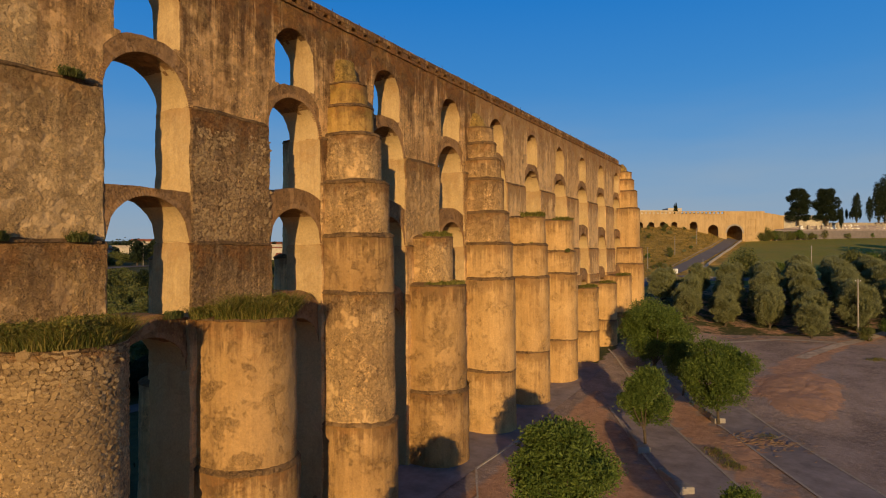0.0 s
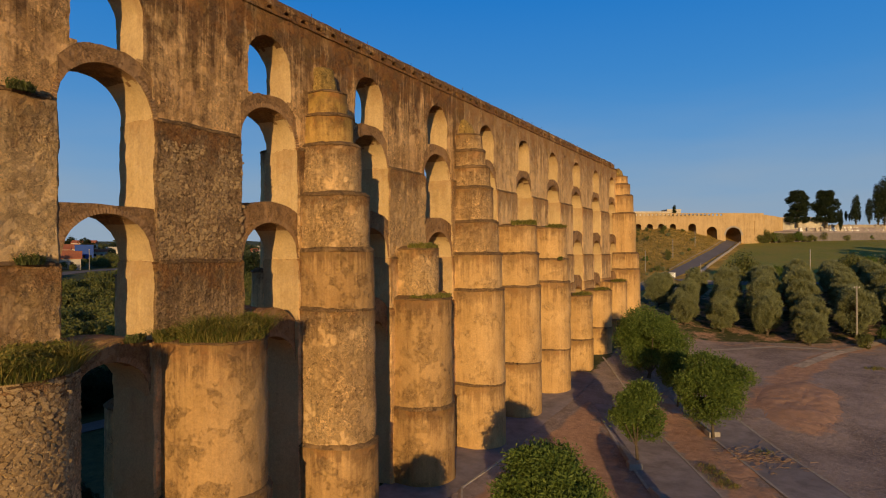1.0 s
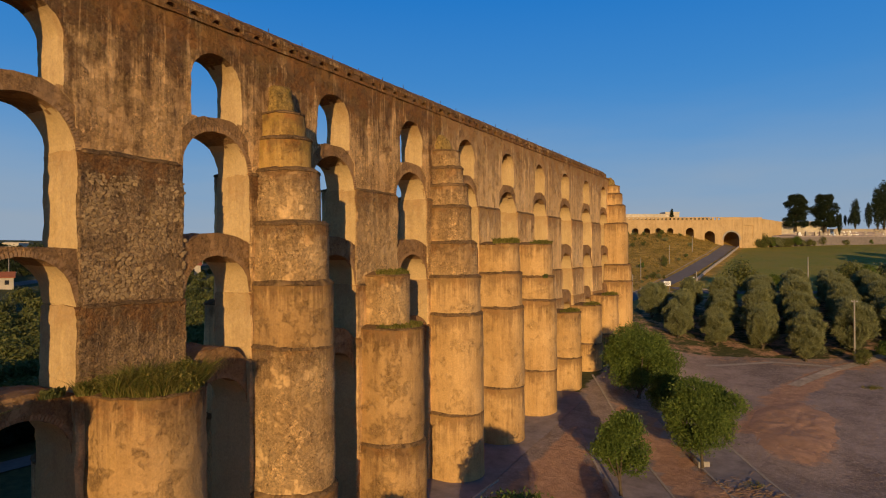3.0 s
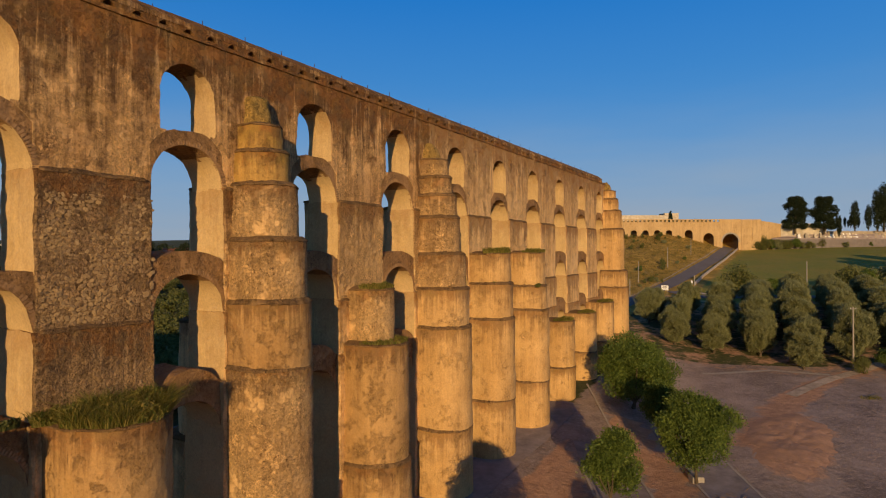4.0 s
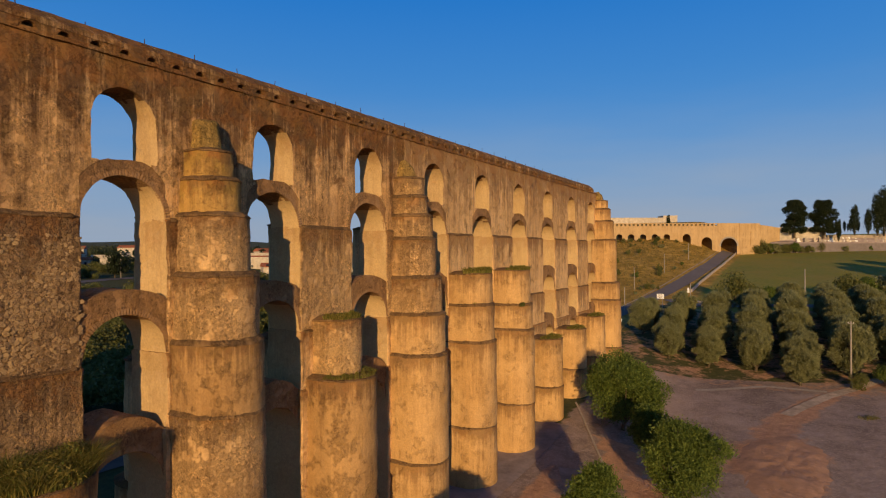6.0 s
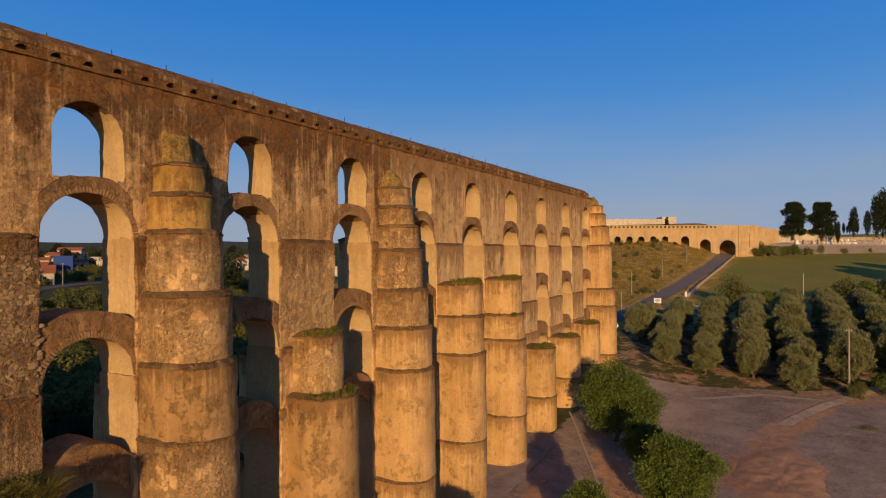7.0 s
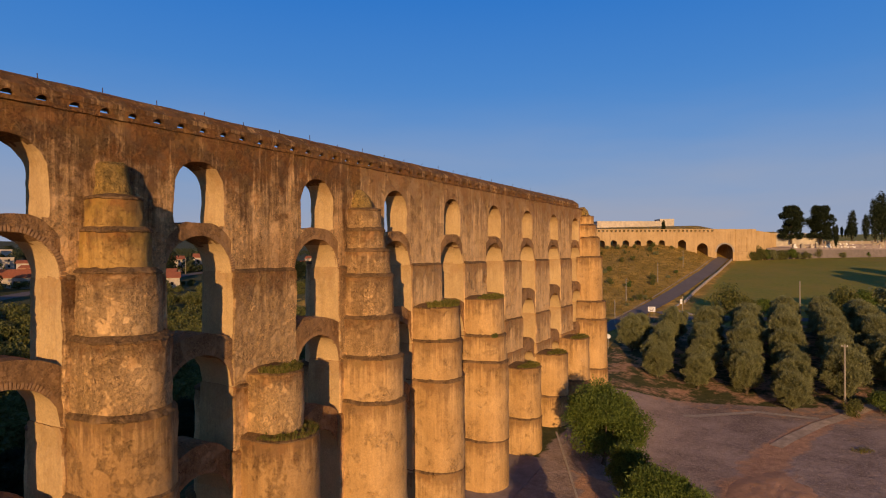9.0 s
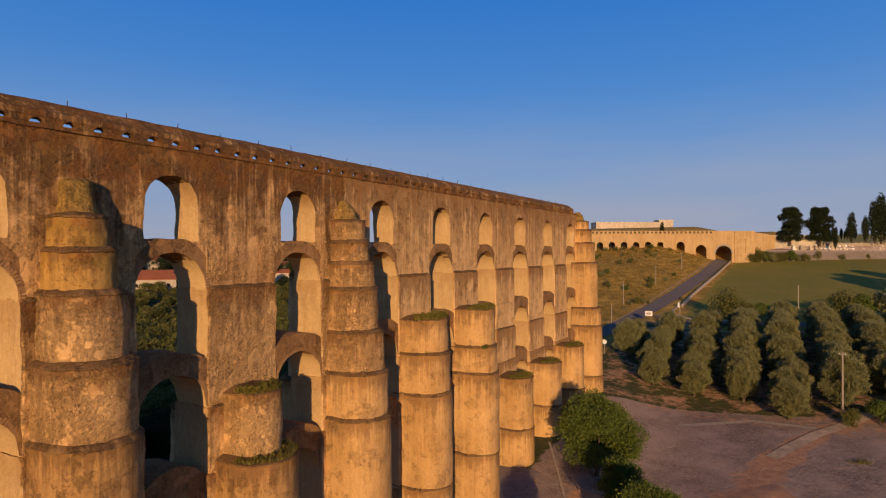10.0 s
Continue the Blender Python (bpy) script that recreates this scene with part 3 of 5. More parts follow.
def arcade():
    """The upper wall: spandrels and the two top rows of openings, bay by bay."""
    for k in BAYS:
        c = bay_y(k)
        y0, y1 = c - PITCH / 2, c + PITCH / 2
        g = Geo()
        st, m = (0.2, 2.4) if -1 < k < 5 else (0.45, 1)
        for a, b in ((y0, c - HW1), (c + HW1, y1)):
            g.strip([(y, SILL, TOP) for y in span(a, b, st)], WALL_X, BACK_X + 0.42, int(9 * m), int(4 * m))
        sp1 = CROWN1 - HW1
        g.strip([(y, arch(y, c, HW1, CROWN1, sp1), TOP) for y in bows(c, HW1)], WALL_X, BACK_X + 0.42, int(6 * m), int(4 * m))
        for a, b in ((y0, c - HW2), (c + HW2, y1)):
            g.strip([(y, LEDGE1 - 0.1, SILL) for y in span(a, b, st)], WALL_X, BACK_X, int(5 * m), int(4 * m))
        ring = [(y, arch(y, c, HW2, CROWN2, SPRING2), min(SILL + 0.10 * (1 - ((y - c) / HW2) ** 2), arch(y, c, HW2 + 0.5, CROWN2 + 0.75, SPRING2))) for y in bows(c, HW2)]
        for side in (-1, 1):
            g.strip([(y, min(hi, SILL - 0.01), SILL) for y, lo, hi in ring if side * (y - c) > 0 and hi < SILL], WALL_X, BACK_X, int(3 * m), int(4 * m))
        g.worn(0.07, 1.1, 0.03)
        sill = Geo().strip(ring, WALL_X - 0.02, BACK_X + 0.05, int(4 * m), int(4 * m)).worn(0.07, 1.1, 0.03)
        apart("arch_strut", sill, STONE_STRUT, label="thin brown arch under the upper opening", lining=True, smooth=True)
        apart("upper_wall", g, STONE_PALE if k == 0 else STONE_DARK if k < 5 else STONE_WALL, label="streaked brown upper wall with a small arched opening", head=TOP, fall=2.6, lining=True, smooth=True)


arcade()


def voussoirs(c, hw, crown, spring, x, n=46):
    """Thin radial bricks round the front edge of an arch."""
    g = Geo()
    for i in range(n):
        a = math.pi * (i + 0.5) / n
        y, z = c - hw * math.cos(a), spring + (crown - spring) * math.sin(a)
        r, t = Vector((0, -math.cos(a), math.sin(a))), Vector((0, math.sin(a), math.cos(a)))
        w, d, o = 0.047 * random.uniform(0.85, 1.1), 0.22 * random.uniform(0.75, 1.15), random.uniform(-0.01, 0.012)
        p = Vector((0, y, z)) + r * 0.01
        b = len(g.v)
        for xx in (x - 0.15, x + 0.016 + o):
            for u, s in ((0, -1), (0, 1), (d, 1), (d, -1)):
                q = p + r * u + t * s * w
                g.v.append((xx, q.y, q.z))
        g.f += [tuple(b + k for k in q) for q in ((4, 5, 6, 7), (0, 1, 5, 4), (1, 2, 6, 5), (2, 3, 7, 6), (3, 0, 4, 7))]
    return g


def rect_ring(x0, x1, y0, y1, z, nx=5, ny=10, c=0.08):
    r = [(x0 + c, y0), *[(x, y0) for x in span(x0 + 0.3, x1 - 0.3, (x1 - x0 - 0.6) / nx)], (x1 - c, y0)]
    r += [(x1, y0 + c), *[(x1, y) for y in span(y0 + 0.3, y1 - 0.3, (y1 - y0 - 0.6) / ny)], (x1, y1 - c)]
    r += [(x1 - c, y1), *[(x, y1) for x in reversed(span(x0 + 0.3, x1 - 0.3, (x1 - x0 - 0.6) / nx))], (x0 + c, y1)]
    r += [(x0, y1 - c), *[(x0, y) for y in reversed(span(y0 + 0.3, y1 - 0.3, (y1 - y0 - 0.6) / ny))], (x0, y0 + c)]
    return [(x, y, z) for x, y in r]


def block(z0, z1, proud, half, cy, mat_label):
    """One storey of a pier, with a weathered sloping top."""
    xf, xb = WALL_X + proud, BACK_X - proud
    st, nx, ny = (0.2, 9, 20) if 0 < cy < 46 else (0.45, 5, 10)
    rings = [rect_ring(xb, xf, cy - half, cy + half, z, nx, ny) for z in span(z0, z1 - 0.12, st)]
    rings.append(rect_ring(xb + 0.13, xf - 0.13, cy - half, cy + half, z1, nx, ny))
    return Geo().loft(rings).worn(0.06, 1.0, 0.035)


def u_ring(cx, cy, r, z, n=None):
    n = n or (44 if 0 < cy < 46 else 24)
    xw = WALL_X - 0.4
    p = [(xw, cy - r), (0.5 * (xw + cx), cy - r)]
    p += [(cx + r * math.sin(math.pi * i / n), cy - r * math.cos(math.pi * i / n)) for i in range(n + 1)]
    p += [(0.5 * (xw + cx), cy + r), (xw, cy + r)]
    return [(x, y, z) for x, y in p]


def stage(ztop, zbot, cx, cy, r, grow):
    """A storey of a round buttress: slightly battered, with a sloping weathered head and a rounded foot."""
    rings = []
    for z in span(zbot, ztop - 0.16, 0.2 if 0 < cy < 46 else 0.4):
        rings.append(u_ring(cx, cy, r + grow * (ztop - z) / max(1, ztop - zbot), z))
    rings.append(u_ring(cx, cy, r - 0.10, ztop - 0.02))
    rings.insert(0, u_ring(cx, cy, r + grow - 0.02, zbot - 0.02))
    return Geo().loft(rings).worn(0.06, 1.2, 0.03)


def ledge(ztop, cx, cy, r, r_up):
    """The sloping, overgrown head of a storey."""
    rows = [(r - 0.02, ztop - 0.13), (r + 0.035, ztop - 0.11), (r + 0.035, ztop - 0.04), (0.45 * r + 0.55 * r_up + 0.01, ztop + 0.05), (r_up - 0.02, ztop + 0.12), (r_up - 0.15, ztop + 0.13)]
    return Geo().loft([u_ring(cx, cy, q, z) for q, z in rows]).worn(0.06, 1.2, 0.05)


# buttress by pier: heads of the storeys from the top down, and the ground
CY = {0: 2.35, 1: 10.5, 2: 18.72, 3: 26.7, 4: 35.2, 5: 43.25, 6: 51.2, 7: 59.3, 8: 67.5, 9: 75.6, 10: 83.7, 11: 91.8}
STAGES = {
    0: [(13.2, 2.0), (6.9, 2.15)],
    1: [(13.1, 2.10), (6.9, 2.2)],
    2: [(13.25, 1.98), (6.85, 2.1)],
    3: [(25.55, 0.98), (24.2, 1.2), (22.55, 1.42), (19.9, 1.62), (16.95, 1.78), (13.85, 1.9), (6.8, 2.0)],
    4: [(17.1, 1.34), (13.85, 1.9), (6.82, 2.0)],
    5: [(26.05, 1.02), (24.7, 1.16), (23.4, 1.3), (21.8, 1.45), (19.15, 1.6), (16.7, 1.75), (13.95, 1.88), (6.8, 2.0)],
    6: [(19.2, 1.62), (16.7, 1.74), (13.8, 1.84), (7.15, 1.95)],
    7: [(19.25, 1.62), (16.1, 1.74), (13.85, 1.84), (7.2, 1.95)],
    8: [(12.0, 1.75), (7.1, 1.9)],
    9: [(12.1, 1.75), (7.55, 1.9)],
    10: [(12.8, 1.75), (7.7, 1.9)],
    11: [(28.0, 0.9), (26.8, 1.1), (25.1, 1.3), (22.5, 1.5), (16.6, 1.65), (14.25, 1.75), (7.75, 1.9)],
}


for j in range(-9, 0):
    CY[j], STAGES[j] = pier_y(j), STAGES[0] if j % 2 else STAGES[4]


def centre_x(r):
    return -22.4 + 0.72 * r - (0.12 if r < 1.3 else 0.0) + (0.18 if 1.5 < r < 1.9 else 0.0)


def pier(j):
    cy = pier_y(j)
    foot = gz(-21, cy) - 1.2
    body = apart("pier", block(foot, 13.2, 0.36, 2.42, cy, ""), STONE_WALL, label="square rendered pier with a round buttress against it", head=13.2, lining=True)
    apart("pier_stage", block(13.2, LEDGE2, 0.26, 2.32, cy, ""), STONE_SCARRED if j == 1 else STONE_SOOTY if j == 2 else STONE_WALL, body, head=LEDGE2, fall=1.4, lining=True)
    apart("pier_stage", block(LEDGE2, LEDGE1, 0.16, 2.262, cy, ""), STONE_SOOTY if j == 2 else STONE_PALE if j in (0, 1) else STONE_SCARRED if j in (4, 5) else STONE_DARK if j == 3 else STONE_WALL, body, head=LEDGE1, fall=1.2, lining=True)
    for z, proud, half in ((LEDGE1, 0.16, 2.262), (LEDGE2, 0.26, 2.32)):
        rows = [(0.0, -0.10), (0.04, -0.08), (0.04, -0.01), (-0.16, 0.10), (-0.3, 0.11)]
        g = Geo().loft([rect_ring(BACK_X - proud - q, WALL_X + proud + q, cy - half + 0.22, cy + half - 0.22, z + dz) for q, dz in rows])
        apart("ledge", g.worn(0.05, 1.0, 0.03), STONE_LEDGE, body, "dark weathered ledge")
    rows = STAGES[j]
    for i, (ztop, r) in enumerate(rows):
        zbot = rows[i + 1][0] if i + 1 < len(rows) else gz(-19.5, cy) - 0.6
        rough = (j in (3, 5) and i in (2, 3)) or (j == 5 and i < 5) or (j == 4 and i == 0) or (j == 3 and i == 5)
        mat = STONE_RUBBLE if j == 1 else STONE_LICHEN if j == 3 and i < 2 else STONE_SCARRED if rough else STONE_EARTHY if j <= 4 else STONE_BUTTRESS
        apart("buttress_stage", stage(ztop, zbot, centre_x(r), CY[j], r, 0.03), mat, body, "", True, head=ztop, fall=0.75)
        up = rows[i - 1][1] + 0.03 if i else 0.5 * r
        apart("ledge", ledge(ztop, centre_x(r), CY[j], r, min(up, r - 0.05)), STONE_LEDGE, body, "dark weathered ledge", True)
    back = [(22.6, 1.2), (15.8, 1.5), (9.9, 1.75)]
    for i, (ztop, r) in enumerate(back):
        zbot = back[i + 1][0] if i + 1 < len(back) else gz(-26, cy) - 0.6
        for name, g, mat in (("buttress_stage", stage(ztop, zbot, centre_x(r), CY[j], r, 0.03), STONE_WALL), ("ledge", ledge(ztop, centre_x(r), CY[j], r, back[i - 1][1] + 0.03 if i else 0.5 * r), STONE_LEDGE)):
            g.v = [(WALL_X + BACK_X - x, y, z) for x, y, z in g.v]
            apart(name, g, mat, body, "", True, head=ztop, fall=0.75)
    if j in (3, 5, 11):
        z, r = rows[0][0], rows[0][1]
        tall = 1.25 if j != 3 else 1.35
        cap = [u_ring(centre_x(r) - 0.3 - 0.2 * t, CY[j] + 0.05, (r - 0.28) * (1 - (0.12 if j == 3 else 0.8) * t * t), z + tall * t, 12) for t in (0, 0.2, 0.4, 0.6, 0.8, 0.97)]
        cap.append(u_ring(centre_x(r) - 0.5, CY[j] + 0.05, 0.12 if j != 3 else 0.45, z + tall + (0.12 if j == 3 else 0), 12))
        apart("buttress_cap", Geo().loft(cap).worn(0.10, 0.6, 0.05), MOSS, body, "crumbling mossy cap", True)


for j in range(-9, 12):
    pier(j)


def strut(k, crown, spring, top_mid, top_end, hw):
    c = bay_y(k)
    ys = bows(c, hw + 0.15, 16)
    cols = [(y, arch(y, c, hw, crown, spring) if abs(y - c) < hw else spring, top_end + (top_mid - top_end) * (1 - ((y - c) / (hw + 0.15)) ** 2)) for y in ys]
    return Geo().strip(cols, WALL_X + 0.1, BACK_X - 0.05, 4).worn(0.06, 0.8, 0.03)


for k in BAYS:
    flat = 0 <= k <= 1
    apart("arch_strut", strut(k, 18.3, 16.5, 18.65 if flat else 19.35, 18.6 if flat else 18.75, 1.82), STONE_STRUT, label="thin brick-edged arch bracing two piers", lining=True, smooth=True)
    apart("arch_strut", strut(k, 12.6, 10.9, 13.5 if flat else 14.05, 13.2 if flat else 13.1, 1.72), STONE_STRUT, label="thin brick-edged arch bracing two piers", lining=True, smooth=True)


for k in range(0, 6):
    for crown, spring, hw, x in ((CROWN2, SPRING2, HW2, WALL_X - 0.02), (18.3, 16.5, 1.82, WALL_X + 0.1), (12.6, 10.9, 1.72, WALL_X + 0.1)):
        tagged(apart("arch_bricks", voussoirs(bay_y(k), hw, crown, spring, x), BRICK), kind="stuff")


def channel():
    """The covered water channel on top: a pierced front wall, a sloping cover, iron rods along the ridge."""
    y0, y1 = bay_y(-9) - 4, 89.6
    g, hole = Geo(), 0.27
    ys, y = [], y0
    while y < y1:
        ys.append(y)
        y += 1.2
    xf, xb = WALL_X + 0.04, WALL_X - 0.28
    cols, high = [], TOP + 0.32
    for y in ys:
        e = min(y + 1.2, y1)
        m = 0.5 * (y + e)
        cols += [(y, TOP - 0.02, high), (m - hole - 0.004, TOP - 0.02, high)]
        cols += [(v, TOP + 0.02 + 0.24 * math.sqrt(max(0, 1 - ((v - m) / hole) ** 2)), high) for v in bows(m, hole, 6)]
        cols += [(m + hole + 0.004, TOP - 0.02, high)]
    cols.append((y1, TOP - 0.02, high))
    g.strip(cols, xf, xb, 2, 1)
    top = apart("channel_wall", g.worn(0.03, 0.9, 0.012), STONE_DARK, label="stained low wall with a row of half-round drain holes", head=TOP + 0.9, fall=2.0)
    g = Geo()
    prof = [(xf + 0.03, TOP + 0.30), (xf + 0.03, TOP + 0.5), (WALL_X - 0.5, TOP + 0.93), (WALL_X - 0.95, TOP + 1.12), (WALL_X - 1.3, TOP + 1.1), (WALL_X - 1.3, TOP + 0.9), (WALL_X - 0.3, TOP + 0.3)]
    g.loft([[(x, y, z) for x, z in prof] for y in span(y0, y1, 0.6)])
    apart("channel_cover", g.worn(0.025, 1.3, 0.02), STONE_DARK, top, "weathered brown sloping cover", head=TOP + 1.2, fall=1.2)
    for i in range(64):
        y = y0 + 1.3 + 2.55 * i
        if y > y1:
            break
        h = 0.12 + 0.22 * random.random()
        lean = 0.06 * (random.random() - 0.5)
        apart("rod", Geo().tube([(WALL_X - 0.9, y, TOP + 1.0), (WALL_X - 0.9 + lean, y + lean, TOP + 1.1 + h)], [0.022, 0.018], 5), IRON, top)
    apart("channel_back_wall", Geo().strip([(y, TOP + 0.40, TOP + 0.95) for y in span(y0, y1, 1.5)], WALL_X - 0.85, WALL_X - 1.25, 2, 1).worn(0.03, 0.9, 0.012), STONE_WALL, top)
    rim = Geo().strip([(y, TOP - 0.14, TOP + 0.03) for y in span(y0, y1 + 2.6, 0.5)], WALL_X + 0.09, WALL_X - 0.2, 1, 1).worn(0.02, 0.8, 0.015)
    apart("string_course", rim, STONE_DARK, head=TOP + 0.2, fall=2.0)


channel()

# ---- trees ----
def leaf_cloud(g, lobes, count, size, rnd, squash=0.8, shoots=0.0, thin=0.55):
    """Small folded leaf clumps over the outer shell of a set of lobes."""
    total = sum(r * r for _, r in lobes)
    for c, r in lobes:
        for _ in range(int(count * r * r / total)):
            d = Vector((rnd.gauss(0, 1), rnd.gauss(0, 1), rnd.gauss(0, 1) + 0.15)).normalized()
            rr = r * (0.45 + 0.66 * rnd.random() ** 0.7 + (0.48 * rnd.random() if rnd.random() < 0.26 else 0.0))
            p = Vector(c) + Vector((d.x * rr, d.y * rr, d.z * rr * squash))
            a = Vector((rnd.gauss(0, 1), rnd.gauss(0, 1), rnd.gauss(0, 0.7))).normalized()
            t = (a.cross(d) if abs(a.dot(d)) < 0.95 else a.orthogonal()).normalized()
            if shoots:
                t = (d * shoots + Vector((0, 0, 0.5 * shoots)) + t * 0.7).normalized()
            u = (d * 0.5 + a * 0.6).cross(t).normalized()
            s = size * (0.6 + 0.8 * rnd.random())
            b = len(g.v)
            g.v += [tuple(p - t * s), tuple(p + u * s * thin + d * s * 0.2), tuple(p + t * s), tuple(p - u * s * thin + d * s * 0.1)]
            g.f += [(b, b + 1, b + 2), (b, b + 2, b + 3)]


def leaf_mesh(name, g, mat):
    me = bpy.data.meshes.new(name)
    me.from_pydata(g.v, [], g.f)
    me.materials.append(mat)
    return me


def crown_lobes(rnd, centre, rx, rz, n, r, reach=0.75):
    """Lobes through the whole crown, the outer ones small and uneven."""
    out = []
    for i in range(n):
        a, h = rnd.random() * 6.283, rnd.uniform(-0.9, 0.95)
        q = math.sqrt(max(0.0, 1 - h * h)) * rnd.uniform(0.40, 0.95)
        k = rnd.uniform(0.6, 1.3) * (1.15 - 0.35 * q)
        out.append(((centre[0] + rx * q * math.cos(a), centre[1] + rx * q * math.sin(a), centre[2] + rz * reach * 1.08 * h), r * k))
    return out


def tree_kit(seed, height, stem, rx, lobes, lobe_r, leaves, size, mat, trunk_r, squash=0.85, reach=0.75, shoots=0.0, thin=0.55):
    """A trunk with limbs, and a crown; both rooted at the origin."""
    rnd = random.Random(seed)
    rz = (height - stem) / 2
    mid = stem + rz
    ls = crown_lobes(rnd, (0, 0, mid), rx, rz, lobes, lobe_r, reach)
    w = Geo()
    kx, ky = rnd.uniform(-0.15, 0.15), rnd.uniform(-0.15, 0.15)
    fork = (kx, ky, stem * 0.95)
    w.tube([(0, 0, -0.4), (0, 0, 0.1), (kx * 0.5, ky * 0.5, stem * 0.5), fork], [trunk_r * 1.5, trunk_r * 1.15, trunk_r * 0.95, trunk_r * 0.9])
    for c, r in ls[:7]:
        m = [0.55 * (a + b) for a, b in zip(fork, c)]
        m = (m[0], m[1], 0.5 * (fork[2] + c[2]))
        w.tube([fork, m, c], [trunk_r * 0.55, trunk_r * 0.35, trunk_r * 0.12], 6)
    g = Geo()
    leaf_cloud(g, ls, leaves, size, rnd, squash, shoots, thin)
    return mesh_of("trunk", w, BARK, True), leaf_mesh("crown", g, mat)


def plant(kind, label, kit, x, y, turn=0.0, size=1.0, group="", z=None, tall=1.0):
    top = holder(kind, label, "tree", Matrix.Translation((x, y, gz(x, y) if z is None else z)) @ Matrix.Rotation(turn, 4, "Z") @ Matrix.Diagonal((size, size, size * tall, 1)), group)
    for name, me in zip(("trunk", "crown"), kit):
        ob = new(name, me)
        ob.parent = top
    return top


YOUNG = [tree_kit(s, h, 1.35, rx, n, 0.82, leaves, 0.10, LEAF, 0.11, shoots=0.6, thin=0.42) for s, h, rx, n, leaves in ((11, 5.6, 1.55, 26, 20000), (12, 6.9, 2.9, 46, 36000))]
BIG = tree_kit(13, 7.6, 0.6, 3.9, 56, 1.15, 44000, 0.115, LEAF, 0.2, shoots=0.6, thin=0.42)
NEAR_LABEL = "young round-crowned green street tree beside a concrete kerb"
plant("street_tree", NEAR_LABEL, YOUNG[1], -5.46, 54.54, 0.4, 1.0, "trees by the aqueduct")
plant("street_tree", NEAR_LABEL, YOUNG[0], -9.46, 45.48, 1.2, 1.0, "trees by the aqueduct")
plant("street_tree", NEAR_LABEL, YOUNG[1], -9.9, 28.4, 2.2, 0.98, "trees by the aqueduct", tall=0.93)
plant("street_tree", NEAR_LABEL, YOUNG[0], -10.0, 13.9, 0.9, 1.05, "trees by the aqueduct")
plant("street_tree", NEAR_LABEL, YOUNG[0], -1.6, 28.4, 3.0, 0.76, "trees by the aqueduct")
plant("street_tree", "broad dark green tree beside the aqueduct's foot", BIG, -13.4, 69.0, 0.0, 1.0, "trees by the aqueduct")
plant("street_tree", NEAR_LABEL, YOUNG[0], -9.3, 61.8, 4.0, 0.95, "trees by the aqueduct")


def bed_kerb(x0, y0, x1, y1):
    """A long low concrete beam that ends in a square block, beside a tree."""
    d = Vector((x1 - x0, y1 - y0, 0))
    ln = d.length
    top = holder("tree_bed_kerb", "low concrete beam ending in a square block", "kerb", Matrix.Translation((x0, y0, gz(x0, y0))) @ Matrix.Rotation(math.atan2(d.y, d.x), 4, "Z"), "kerb beams by the trees")
    dz = gz(x1, y1) - gz(x0, y0)
    g = Geo().loft([[(0, -0.2, -0.2), (0, 0.2, -0.2), (0, 0.2, 0.38), (0, 0.16, 0.42), (0, -0.16, 0.42), (0, -0.2, 0.38)], [(ln, -0.2, dz - 0.2), (ln, 0.2, dz - 0.2), (ln, 0.2, dz + 0.38), (ln, 0.16, dz + 0.42), (ln, -0.16, dz + 0.42), (ln, -0.2, dz + 0.38)]])
    part("beam", g, CONCRETE, top)
    g = Geo().loft([[(ln + sx * w, sy * w, dz + z) for sx, sy in ((-1, -1), (1, -1), (1, 1), (-1, 1))] for w, z in ((0.45, -0.2), (0.45, 0.40), (0.40, 0.45))])
    part("end_block", g, CONCRETE, top)


bed_kerb(-11.1, 47.6, -9.5, 44.6)
bed_kerb(-7.7, 58.6, -5.6, 55.2)
bed_kerb(-7.6, 40.9, -5.8, 38.5)


